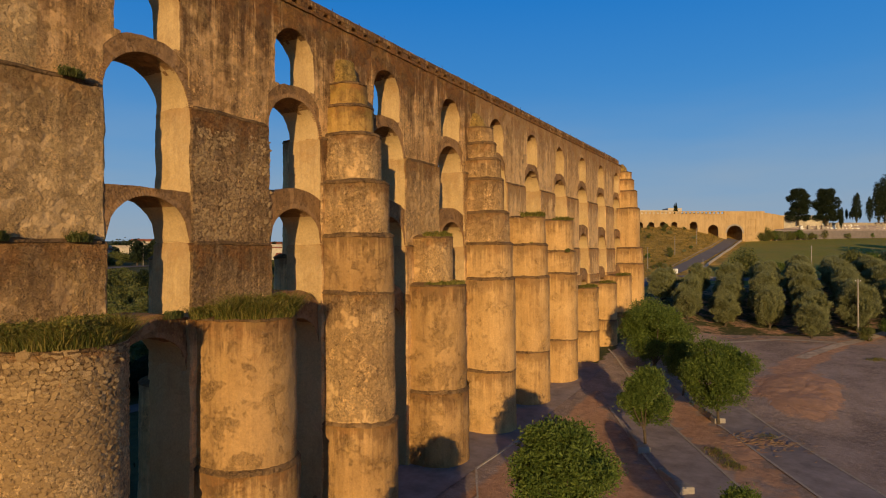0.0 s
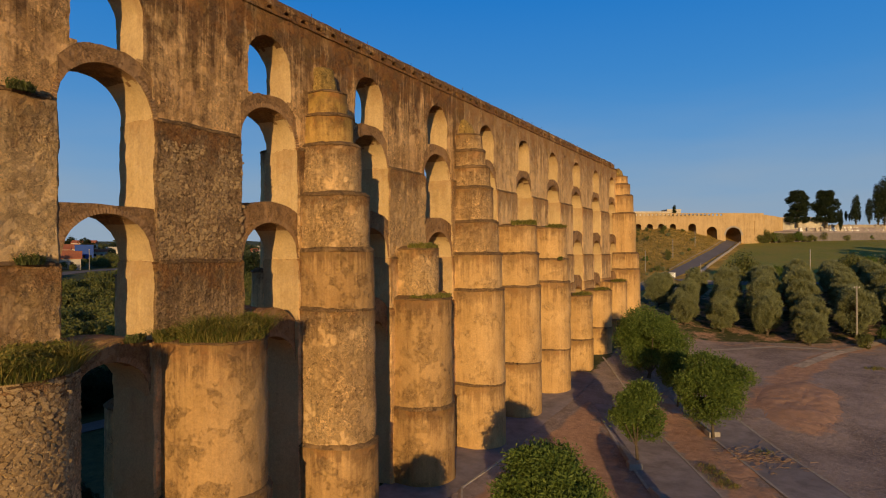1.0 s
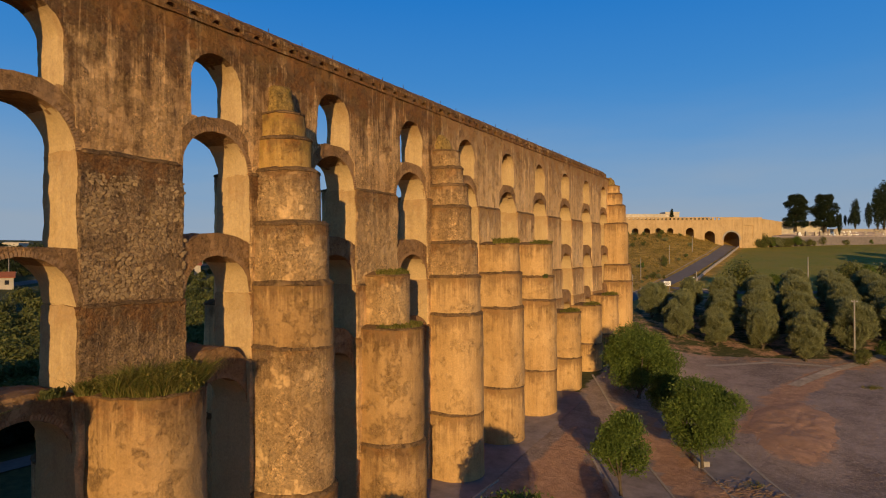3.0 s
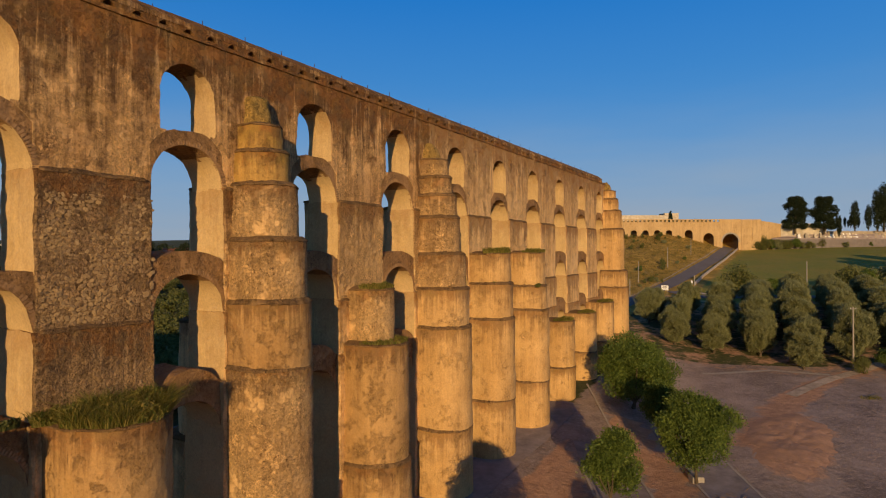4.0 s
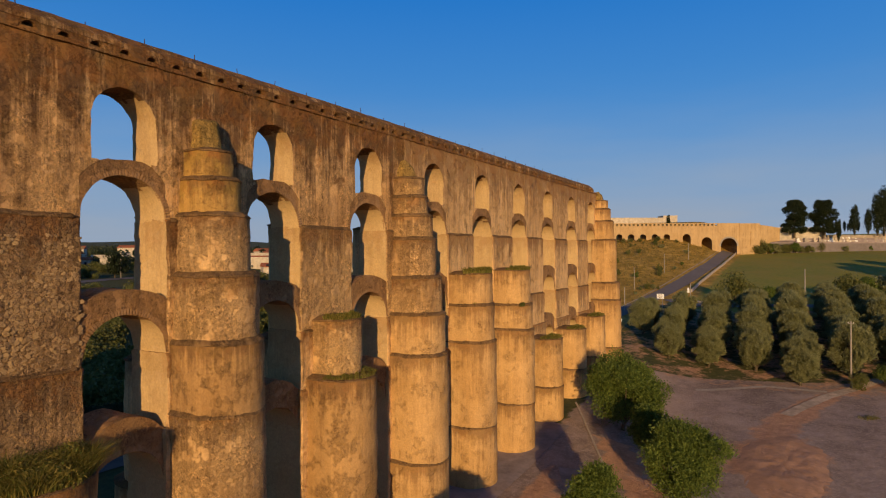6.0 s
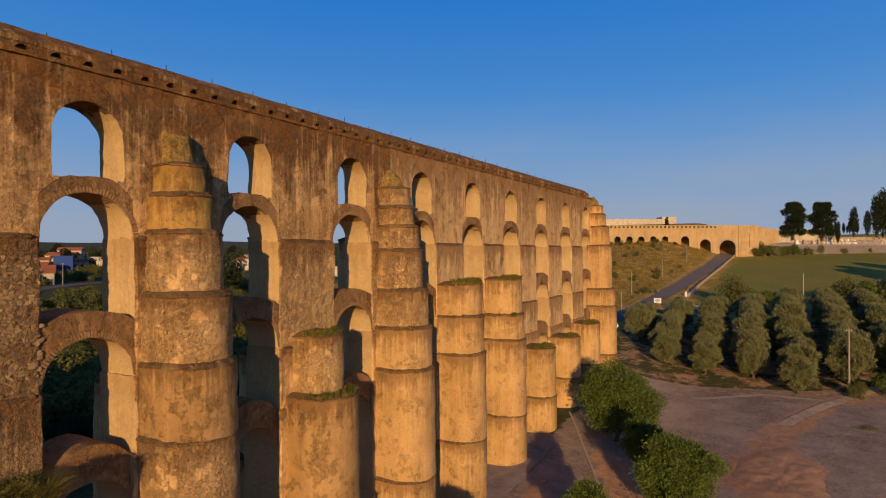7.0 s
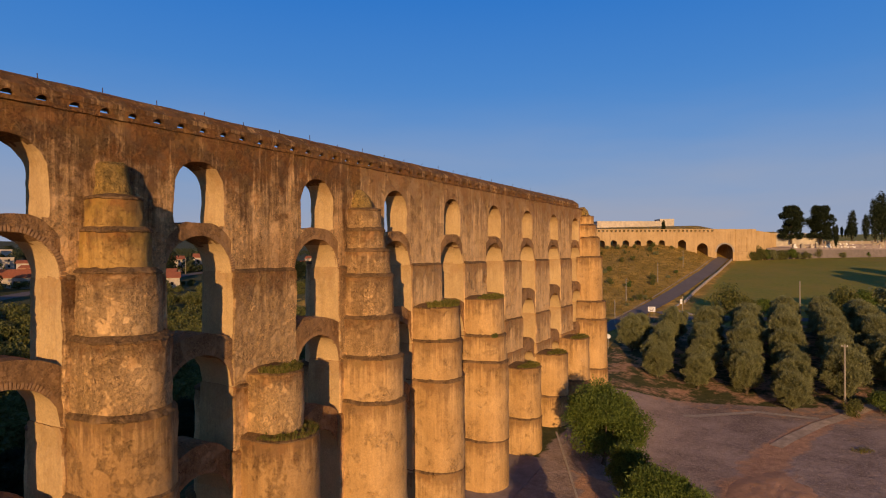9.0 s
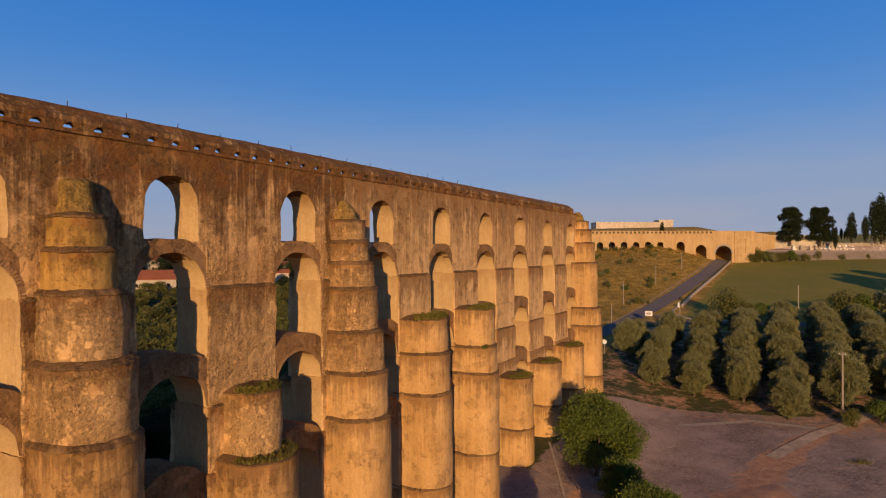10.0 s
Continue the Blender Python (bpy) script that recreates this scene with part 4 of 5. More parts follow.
# ---- grass and weeds on the ledges ----
def tuft(label, cx, cy, z, r, blades, tall, mat=None, half=True, lift=0.0, squat=1.0):
    """A ragged patch of bent grass blades and leafy weeds on a round ledge."""
    g, q = Geo(), random.Random(int(cy * 10 + z))
    for i in range(int(blades * 2.2)):
        a = q.uniform(-0.5 * math.pi, 0.5 * math.pi) if half else q.uniform(0, 6.283)
        d = r * math.sqrt(q.random())
        x, y = cx + d * math.cos(a) * squat, cy + d * math.sin(a)
        clump = 0.5 + 0.9 * max(0.0, 0.5 + noise.noise((x * 1.1, y * 1.1, z)))
        h = 0.55 * tall * clump * q.uniform(0.15, 1.0) ** 1.4
        w = 0.008 + 0.010 * q.random()
        b = q.uniform(0, 6.283)
        lx, ly = q.gauss(0, 0.7) * h, q.gauss(0, 0.7) * h
        sx, sy = w * math.cos(b), w * math.sin(b)
        k = len(g.v)
        g.v += [(x - sx, y - sy, z - 0.1), (x + sx, y + sy, z - 0.1), (x + sx * 0.8 + lx * 0.4, y + sy * 0.8 + ly * 0.4, z + 0.6 * h), (x - sx * 0.8 + lx * 0.4, y - sy * 0.8 + ly * 0.4, z + 0.6 * h), (x + lx, y + ly, z + h * 0.95)]
        g.f += [(k, k + 1, k + 2, k + 3), (k + 3, k + 2, k + 4)]
    weeds = [((cx + r * q.uniform(0.35, 0.95) * math.cos(a) * squat, cy + r * q.uniform(0.3, 0.95) * math.sin(a), z + q.uniform(0.1, 0.4) * tall), q.uniform(0.12, 0.30) * tall) for a in (q.uniform(-1.5, 1.5) for _ in range(38))]
    leaf_cloud(g, weeds, int(blades * 1.4), 0.055, q, 0.9, 0.3, 0.45)
    ob = new("grass_tuft", leaf_mesh("grass_tuft", g, mat or GRASS))
    return tagged(ob, label, "grass", "ledge plants", "stuff")


GRASSY = "wild green and straw-coloured grass growing on a round ledge"
tuft(GRASSY, centre_x(2.0), CY[0], 13.3, 1.95, 3500, 0.8)
tuft(GRASSY, centre_x(2.1), CY[1], 13.2, 2.05, 7500, 1.25, squat=1.1)
tuft(GRASSY, centre_x(2.0), CY[2], 13.3, 1.95, 8000, 1.45)
for s in (-1, 1):
    tuft("wild green grass along the pier's ledge", -21.9, CY[1] + s * 1.2, 13.3, 1.2, 1400, 0.9, squat=0.4)
    tuft("wild green grass along the pier's ledge", -21.9, CY[2] + s * 1.2, 13.3, 1.2, 1400, 0.9, squat=0.4)
tuft("thin dry grass on a round ledge", centre_x(1.34), CY[4], 17.15, 1.3, 1800, 0.45)
tuft("thin dry grass on a round ledge", centre_x(1.9), CY[4], 13.95, 1.85, 900, 0.25)
tuft(GRASSY, centre_x(1.62), CY[6], 19.25, 1.6, 2600, 0.7)
tuft(GRASSY, centre_x(1.62), CY[7], 19.3, 1.6, 1800, 0.5)
for j in (8, 9, 10):
    tuft("dry grass on a low round ledge", centre_x(1.75), CY[j], STAGES[j][0][0] + 0.05, 1.65, 1000, 0.45)
for x, y, z in ((-22.05, 15.6, 13.4), (-22.1, 8.2, 22.35), (-22.1, 11.6, 22.35), (-22.1, 9.2, 16.5), (-22.1, 11.9, 16.5), (-20.3, 52.0, 16.75), (-20.2, 50.2, 16.7), (-19.6, 58.0, 16.1)):
    tuft("small leafy weed rooted in the masonry", x, y, z, 0.45, 260, 0.45, SCRUB_LEAF, squat=0.5)

for x, y in ((-4.1, 45.2), (-4.6, 46.4), (-3.5, 44.4), (-1.8, 52.6), (7.7, 83.7), (8.3, 84.1), (-5.2, 47.2)):
    tuft("low ragged weed growing through the gravel", x, y, gz(x, y) + 0.05, 0.75, 70, 0.38, half=False)

# ---- olive grove ----
OLIVES = [tree_kit(s, 5.5, 0.4, 2.45, 75, 0.62, 23000, 0.135, OLIVE_LEAF, 0.2, shoots=1.5, thin=0.26) for s in (21, 22, 23, 24)]
rnd = random.Random(5)
for i in range(13):
    for k in range(15):
        x = -20.2 + 5.65 * i + rnd.uniform(-0.5, 0.5) - 0.05 * 3.5 * k
        y = 98.5 + 3.5 * k + rnd.uniform(-0.4, 0.4) + (11 if i == 0 else -4.2 if i == 4 else 0) + max(0, i - 4) * 1.0
        if y > min(138, 118 + 0.9 * (x + 20)) or (x > 9 and y < 101):
            continue
        plant("olive_tree", "grey-green olive tree standing in a grove row", OLIVES[(i * 3 + k * 5) % 4], x, y, rnd.uniform(0, 6.28), rnd.uniform(0.80, 1.02) * (0.88 if i < 2 else 1.0), "olive grove", tall=rnd.uniform(1.0, 1.28))

# ---- bushes along the lane, on the hillside and behind the aqueduct ----
BUSHES = [tree_kit(s, 2.6, 0.15, 1.3, 10, 0.75, 1900, 0.125, m, 0.07) for s, m in ((31, SCRUB_LEAF), (32, SCRUB_LEAF), (33, LEAF), (34, OLIVE_LEAF))]


def bush(x, y, size, k, label="rounded wild bush", group="wild bushes"):
    top = plant("bush", label, BUSHES[k % 4], x, y, 1.7 * k, size, group)
    top["category"] = "bush"


for i, (x, y, s) in enumerate(((-9.5, 146, 2.0), (-6.5, 147.5, 1.3), (-3, 148, 1.1), (2, 149, 1.0), (7, 151, 1.2), (11, 152, 1.8), (14, 153, 1.7), (19, 154, 2.2), (23, 155, 1.8), (8.2, 94.5, 0.7), (11, 96, 1.0), (13.5, 95, 0.9), (16, 97.5, 1.2), (-13, 147, 0.5))):
    bush(x, y, s, i, "rounded green bush beside the lane", "bushes by the lane")
for i in range(190):
    x, y = rnd.uniform(-75, -26), rnd.uniform(142, 236)
    if noise.noise((x / 14, y / 14, 1)) > -0.05:
        bush(x, y, rnd.uniform(0.2, 0.6), i, "low dry bush on the hillside", "hillside bushes")
g = Geo()
for i in range(7000):
    x, y = rnd.uniform(-78, -24), rnd.uniform(134, 246)
    if x > -29 + (170 - y) * 0.03 and y < 240 and x > float(np.interp(y, (130, 170, 206, 262), (-29.5, -25.6, -23.5, -23.0))):
        continue
    h, z = rnd.uniform(0.25, 0.75) * (0.7 + 0.8 * max(0.0, noise.noise((x / 9, y / 9, 2)))), gz(x, y)
    for _ in range(5):
        a, u, w = rnd.uniform(0, 6.283), rnd.uniform(0.1, 0.5), rnd.uniform(0.04, 0.10)
        k, px, py = len(g.v), x + rnd.gauss(0, 0.35), y + rnd.gauss(0, 0.35)
        g.v += [(px - w * math.sin(a), py + w * math.cos(a), z - 0.1), (px + w * math.sin(a), py - w * math.cos(a), z - 0.1), (px + u * h * math.cos(a), py + u * h * math.sin(a), z + h)]
        g.f.append((k, k + 1, k + 2))
tagged(new("dry_grass", leaf_mesh("dry_grass", g, STRAW)), "tall dry grass covering the hillside", "grass", kind="stuff")
# shrubs with the aqueduct's shade put into near-black leaf colour
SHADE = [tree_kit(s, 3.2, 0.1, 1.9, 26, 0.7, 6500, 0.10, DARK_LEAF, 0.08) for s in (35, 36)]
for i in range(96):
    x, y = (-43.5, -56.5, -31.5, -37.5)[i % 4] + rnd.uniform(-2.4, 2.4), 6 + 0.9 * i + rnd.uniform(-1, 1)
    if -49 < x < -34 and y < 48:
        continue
    plant("shrub", "shade-darkened shrub beside the path behind the aqueduct", SHADE[i % 4 // 2], x, y, i, rnd.uniform(0.8, 1.25), "shrubs by the path")["category"] = "shrub"
SPOTS = []
for i in range(1700):
    d = 31 + 220 * rnd.random() ** 1.5
    y = rnd.uniform(15, 60 + d * 0.9)
    x = -26 - d
    if noise.noise((x / 22, y / 22, 7)) > -0.2 - 0.3 * (d < 90) and not -56 < x < -46 and not -5 < x - float(np.interp(y, (20, 110, 200, 320), (-150, -205, -240, -250))) < 17:
        SPOTS.append((x, y, rnd.uniform(0.8, 1.7)))
SPOTS.sort(key=lambda s: -s[0])
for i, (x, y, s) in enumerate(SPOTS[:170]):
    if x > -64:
        plant("shrub", "shade-darkened shrub on the slope behind the aqueduct", SHADE[i % 2], x, y, i, 0.6 * s, "shrubs behind the aqueduct")["category"] = "shrub"
    else:
        bush(x, y, 0.75 * s, i, "rounded wild bush on the slope behind the aqueduct", "bushes behind the aqueduct")
g = Geo()
for x, y, s in SPOTS[170:]:
    leaf_cloud(g, [((x + rnd.uniform(-1, 1) * s, y + rnd.uniform(-1, 1) * s, gz(x, y) + rnd.uniform(0.6, 1.6) * s), 0.95 * s) for _ in range(5)], 420, 0.3, rnd)
tagged(new("scrub", leaf_mesh("scrub", g, SCRUB_LEAF)), "dense wild scrub covering the far slope", "scrub", kind="stuff")

# ---- far aqueduct ----
far = holder("far_aqueduct", "low arched stretch of the aqueduct crossing the hill", "aqueduct", pose(-15.6, 249.5, 20, 0, 0, 30.4))


def far_wall():
    """Local axes: x along the wall, y through it, z up from 20 m."""
    g = Geo()
    top = 10.1
    holes = [(-3.9, 2.9, 5.7, 0), (-11.9, 1.9, 6.0, 0), (-19.2, 1.45, 7.2, 0)] + [(-26.4 - 4.3 * i, 1.15, 7.1, 0) for i in range(13)]
    edge = 0.0
    for c, hw, crown, sp in holes:
        g.strip([(v, -4.0, top) for v in span(c + hw, edge, 2.0)], 0, 18.0 if c > -21 else 5.0, 2, 1)
        g.strip([(v, arch(v, c, hw, crown, crown - hw), top) for v in bows(c, hw, 12)], 0, 18.0 if c > -21 else 5.0, 2, 1)
        edge = c - hw
    g.strip([(v, -4.0, top) for v in span(-92, edge, 2.0)], 0, 2.6, 2, 1)
    g.v = [(y, x, z) for x, y, z in g.v]
    vaults = part("wall", g.worn(0.08, 2.0, 0.03), [STONE_CREAM, STONE_LEDGE], far)
    # vault insides take the dark ledge material: their shade is put into the colour
    for p in vaults.data.polygons:
        if abs(p.normal.y) < 0.5 and p.center.z < top - 0.5:
            p.material_index = 1
    r = Geo()
    for v in span(-92, -8, 1.5)[:-1]:
        r.box(v, v + 0.75, 0.05, 0.45, top, top + 0.75)
    r.box(-8, 0, 0.05, 0.45, top, top + 0.75)
    r.box(-92, 0.1, -0.05, 0.55, top + 0.75, top + 1.0)
    r.box(-92, 0.1, -0.12, 0.0, top - 0.25, top)
    part("parapet", r.worn(0.05, 1.0, 0.02), STONE_CREAM, far, "pierced low parapet")
    c, hw, crown = holes[0][:3]
    for i in range(24):
        a0, a1 = math.pi * i / 24, math.pi * (i + 0.9) / 24
        q = [(c - rr * math.cos(a), crown - hw + rr * math.sin(a)) for rr, a in ((hw, a0), (hw, a1), (hw + 0.55, a1), (hw + 0.55, a0))]
        part("ring_stone", Geo().loft([[(x, yy, z) for x, z in q] for yy in (0.05, -0.12)]), CONCRETE, far)
    # the gate pier beside the road arch, with its blind arch
    n = Geo()
    n.box(0.0, 7.2, -0.2, 2.6, -4, 3.0)
    n.box(0.0, 0.5, -0.2, 2.6, 3.0, 8.0)
    n.box(4.0, 7.2, -0.2, 2.6, 3.0, 8.0)
    n.box(0.0, 7.2, -0.2, 2.6, 8.0, 11.0)
    n.box(0.5, 4.0, 0.1, 2.6, 3.0, 8.0)
    part("gate_pier", n.worn(0.06, 2.0, 0.02), STONE_CREAM, far, "pale rendered pier with a blind recess")
    w = Geo()
    pts = [(7.1, 0.6, 10.6), (12, 1.6, 10.0), (16, 2.6, 9.4)]
    for (x0, y0, z0), (x1, y1, z1) in zip(pts, pts[1:]):
        w.loft([[(x, y, -4), (x + 0.6, y + 1.2, -4), (x + 0.6, y + 1.2, z), (x, y, z)] for x, y, z in ((x0, y0, z0), (x1, y1, z1))])
    part("wall", w.worn(0.06, 2.0, 0.03), STONE_CREAM, far, "wall running back from the gate pier")


far_wall()


# ---- cemetery, walls, cypresses and pines ----
def slab_wall(name, x0, y0, x1, y1, h, thick, mat, label, z=None, depth=3.0):
    d = Vector((x1 - x0, y1 - y0, 0)).normalized()
    nrm = Vector((-d.y, d.x, 0)) * thick
    g, rows = Geo(), []
    n = max(2, int(math.hypot(x1 - x0, y1 - y0) / 1.5))
    for i in range(n + 1):
        x, y = x0 + (x1 - x0) * i / n, y0 + (y1 - y0) * i / n
        b = gz(x, y) if z is None else z
        rows.append([(x, y, b - depth), (x + nrm.x, y + nrm.y, b - depth), (x + nrm.x, y + nrm.y, b + h), (x, y, b + h)])
    return tagged(part(name, g.loft(rows).worn(0.05, 1.5, 0.02), mat), label, "wall", kind="structure")


slab_wall("wall_cemetery_front", -6.0, 256, 34, 279, 0.9, 0.5, ASPHALT, "grey low retaining wall below the cemetery", 22.8)
slab_wall("wall_cemetery_pale", -6.0, 258.6, 11.5, 268.6, 5.0, 0.5, WHITEWASH, "peeling whitewashed wall at the cemetery", 24.6)
slab_wall("wall_cemetery_back", 12, 268, 44, 287, 1.1, 0.5, OLD_PLASTER, "long grey cemetery wall", 25.6)
deck = Geo()
deck.v = [(-6, 256.4, 24.2), (34, 279.4, 24.2), (44, 287, 26), (12, 268.4, 26), (-6, 258.4, 24.6)]
deck.f = [(0, 1, 2, 3, 4)]
deck.loft([[(x, y, z - q) for x, y, z in deck.v[:5]] for q in (2.5, 0.02)])
tagged(part("terrace", deck, PAVING), "pale terrace of the cemetery", "terrace", kind="structure")
for i in range(280):
    u, w = rnd.random(), rnd.random()
    x, y = 2 + 34 * u + 2 * w, 261.5 + 19.5 * u + 6 * w
    h = rnd.uniform(0.7, 1.7)
    g = Geo()
    g.loft([[(sx * 0.55, sy * 0.3, z) for sx, sy in ((-1, -1), (1, -1), (1, 1), (-1, 1))] for z in (-0.3, 0.35)])
    g.loft([[(sx * wd, 0.2 + sy * 0.08, z) for sx, sy in ((-1, -1), (1, -1), (1, 1), (-1, 1))] for wd, z in ((0.4, 0.3), (0.4, h * 0.8), (0.22, h))])
    ob = part("gravestone", g, (OLD_PLASTER, SIGN_WHITE, CONCRETE, WHITEWASH)[i % 4])
    ob.matrix_world = pose(x, y, 24.3 + 1.5 * w, 0, 0, 30 + rnd.uniform(-8, 8))
    tagged(ob, "small pale gravestone in the cemetery", "gravestone", "cemetery gravestones")

CYPRESS = []
for s in (41, 42):
    q = random.Random(s)
    g = Geo()
    leaf_cloud(g, [((q.gauss(0, 0.12), q.gauss(0, 0.12), 0.6 + 8.6 * t), max(0.15, 1.25 * math.sin(3.0 * (0.12 + 0.85 * (1 - t))) ** 0.8)) for t in (i / 11 for i in range(12))], 2600, 0.2, q, 1.3)
    w = Geo().tube([(0, 0, -0.4), (0, 0, 3), (0, 0, 8)], [0.2, 0.16, 0.05])
    CYPRESS.append((mesh_of("trunk", w, BARK, True), leaf_mesh("crown", g, DARK_LEAF)))
PINES = []
for s in (51, 52):
    q = random.Random(s)
    ls = []
    for i in range(120):
        t = q.random()
        d, u = (4.4 * (0.80 + 0.20 * math.sin(11.0 * t + s)) * (1 - 0.55 * t ** 4) + 0.3) * math.sqrt(q.uniform(0.05, 1.0)), q.uniform(0, 6.283)
        ls.append(((d * math.cos(u), d * math.sin(u), 1.8 + 10.8 * t), q.uniform(0.7, 1.25)))
    g = Geo()
    leaf_cloud(g, ls, 30000, 0.22, q, 0.7, 0.5, 0.4)
    w = Geo().tube([(0, 0, -0.5), (0.1, 0, 4), (0, 0.1, 9), (0, 0, 12.5)], [0.4, 0.33, 0.2, 0.06])
    for p, rr in ls[:10]:
        w.tube([(0, 0, max(1.0, p[2] - 1.2)), (0.5 * p[0], 0.5 * p[1], p[2] - 0.4), p], [0.14, 0.09, 0.03], 5)
    PINES.append((mesh_of("trunk", w, BARK, True), leaf_mesh("crown", g, DARK_LEAF)))
plant("cypress", "slim dark cypress on the skyline", CYPRESS[0], -38.5, 240, 0, 0.55, "cypresses", 29.0)
for i, (x, y, z, s) in enumerate(((20.3, 270.4, 27.0, 1.08), (24.6, 273, 27.2, 0.92), (27.5, 275, 27.0, 1.5), (29.5, 276, 27.0, 1.75), (31.5, 277.5, 27.0, 1.45), (15.2, 264.5, 24.6, 0.62), (34, 280, 27, 1.3), (37, 284, 27, 1.2))):
    plant("cypress", "tall dark cypress in the cemetery", CYPRESS[i % 2], x, y, 1.3 * i, s, "cypresses", z)
for i in range(9):
    plant("cypress", "small dark cypress in the cemetery", CYPRESS[i % 2], 12.5 + 1.2 * i + rnd.uniform(-0.4, 0.4), 272 + 0.7 * i, i, rnd.uniform(0.3, 0.5), "cypresses", 28.2)
for x, y in ((36, 178), (41, 187), (35, 169)):
    plant("pine_tree", "dark pine beside the sloping field", PINES[0], x, y, x, 0.88, "pines")
plant("pine_tree", "broad dark pine above the cemetery wall", PINES[0], 1.5, 261.5, 0, 1.0, "pines", 26.2)
plant("pine_tree", "broad dark pine above the cemetery wall", PINES[1], 10.6, 266.5, 2.0, 1.02, "pines", 26.0)
for i in (0, 1, 2, 3, 4, 5, 7, 8, 11, 14):
    bush(-11 + 2.6 * i, 252.8 + 1.5 * i + rnd.uniform(-0.6, 0.6), rnd.uniform(0.5, 1.1) * (1.5 if i < 4 else 1.0), i, "dark shrub at the foot of the cemetery wall", "cemetery shrubs")
for i in range(9):
    bush(-9.5 + 1.9 * i, 252.2 + 1.05 * i + 0.5 * math.sin(3.1 * i), 1.0 + 0.35 * math.sin(2.3 * i), i, "dense dark hedge bush beside the gate pier", "cemetery shrubs")


# ---- poles and signs ----
def pole(kind, x, y, h, r, mat, label, arm=False, group="poles"):
    top = holder(kind, label, "pole", Matrix.Translation((x, y, gz(x, y))), group)
    part("post", Geo().tube([(0, 0, -0.3), (0, 0, h * 0.5), (0, 0, h)], [r, r * 0.85, r * 0.7], 8), mat, top)
    if arm:
        part("crossarm", Geo().box(-0.34, 0.34, -0.03, 0.03, h - 0.30, h - 0.22), mat, top)
        for s in (-0.28, 0.28):
            part("insulator", Geo().tube([(s, 0, h - 0.25), (s, 0, h - 0.1)], [0.04, 0.03], 6), SIGN_WHITE, top)
    else:
        part("cap", Geo().tube([(0, 0, h - 0.02), (0, 0, h + 0.06)], [r * 0.9, r * 0.5], 8), mat, top)


pole("utility_pole", 3.3, 150.5, 6.3, 0.12, CONCRETE, "pale straight concrete utility pole")
pole("utility_pole", 7.4, 97.0, 7.6, 0.11, CONCRETE, "grey utility pole beside the olive grove", True)
pole("utility_pole", -27.4, 128, 4.6, 0.09, CONCRETE, "thin grey roadside pole")
pole("utility_pole", -16.5, 136.6, 4.6, 0.09, CONCRETE, "thin grey roadside pole")
pole("utility_pole", -30.5, 150, 5.2, 0.09, CONCRETE, "thin grey roadside pole")
pole("utility_pole", -28.5, 176, 5.2, 0.09, CONCRETE, "thin grey roadside pole")
pole("utility_pole", -26.6, 205, 5.2, 0.09, CONCRETE, "thin grey roadside pole")

sign = holder("road_sign", "white rectangular direction sign on two posts", "sign", Matrix.Translation((-21.7, 133.5, 11.25)) @ Matrix.Rotation(radians(10), 4, "Z") @ Matrix.Scale(0.78, 4))
for s in (-0.55, 0.55):
    part("post", Geo().tube([(s, 0.06, -3.2), (s, 0.06, 1.5)], [0.05, 0.05], 8), CONCRETE, sign)
part("panel", Geo().loft([[(sx * w, y, 0.85 + z) for sx, z in ((-1, -0.62), (1, -0.62), (1, 0.62), (-1, 0.62))] for w, y in ((0.85, 0.04), (0.88, 0.0), (0.85, -0.03))]), SIGN_WHITE, sign)
for i, (w, z) in enumerate(((0.5, 1.2), (0.62, 0.88), (0.42, 0.55))):
    part("lettering_bar", Geo().box(-w, w, -0.045, -0.035, z - 0.07, z + 0.07), ASPHALT, sign)
disc = holder("round_sign", "round white road sign on a thin post", "sign", Matrix.Translation((-24.0, 110.5, gz(-24.0, 110.5))))
part("post", Geo().tube([(0, 0.05, -0.3), (0, 0.05, 2.2)], [0.035, 0.035], 8), CONCRETE, disc)
part("plate", Geo().loft([[(0.38 * math.cos(6.283 * i / 20), y, 2.0 + 0.38 * math.sin(6.283 * i / 20)) for i in range(20)] for y in (-0.02, 0.02)]), SIGN_WHITE, disc)
bollard = holder("bollard", "white rounded bollard at the road junction", "bollard", Matrix.Translation((-19.6, 155.2, gz(-19.6, 155.2))))
part("post", Geo().tube([(0, 0, -0.2), (0, 0, 0.8), (0, 0, 1.0), (0, 0, 1.1)], [0.30, 0.28, 0.2, 0.08], 10), SIGN_WHITE, bollard)


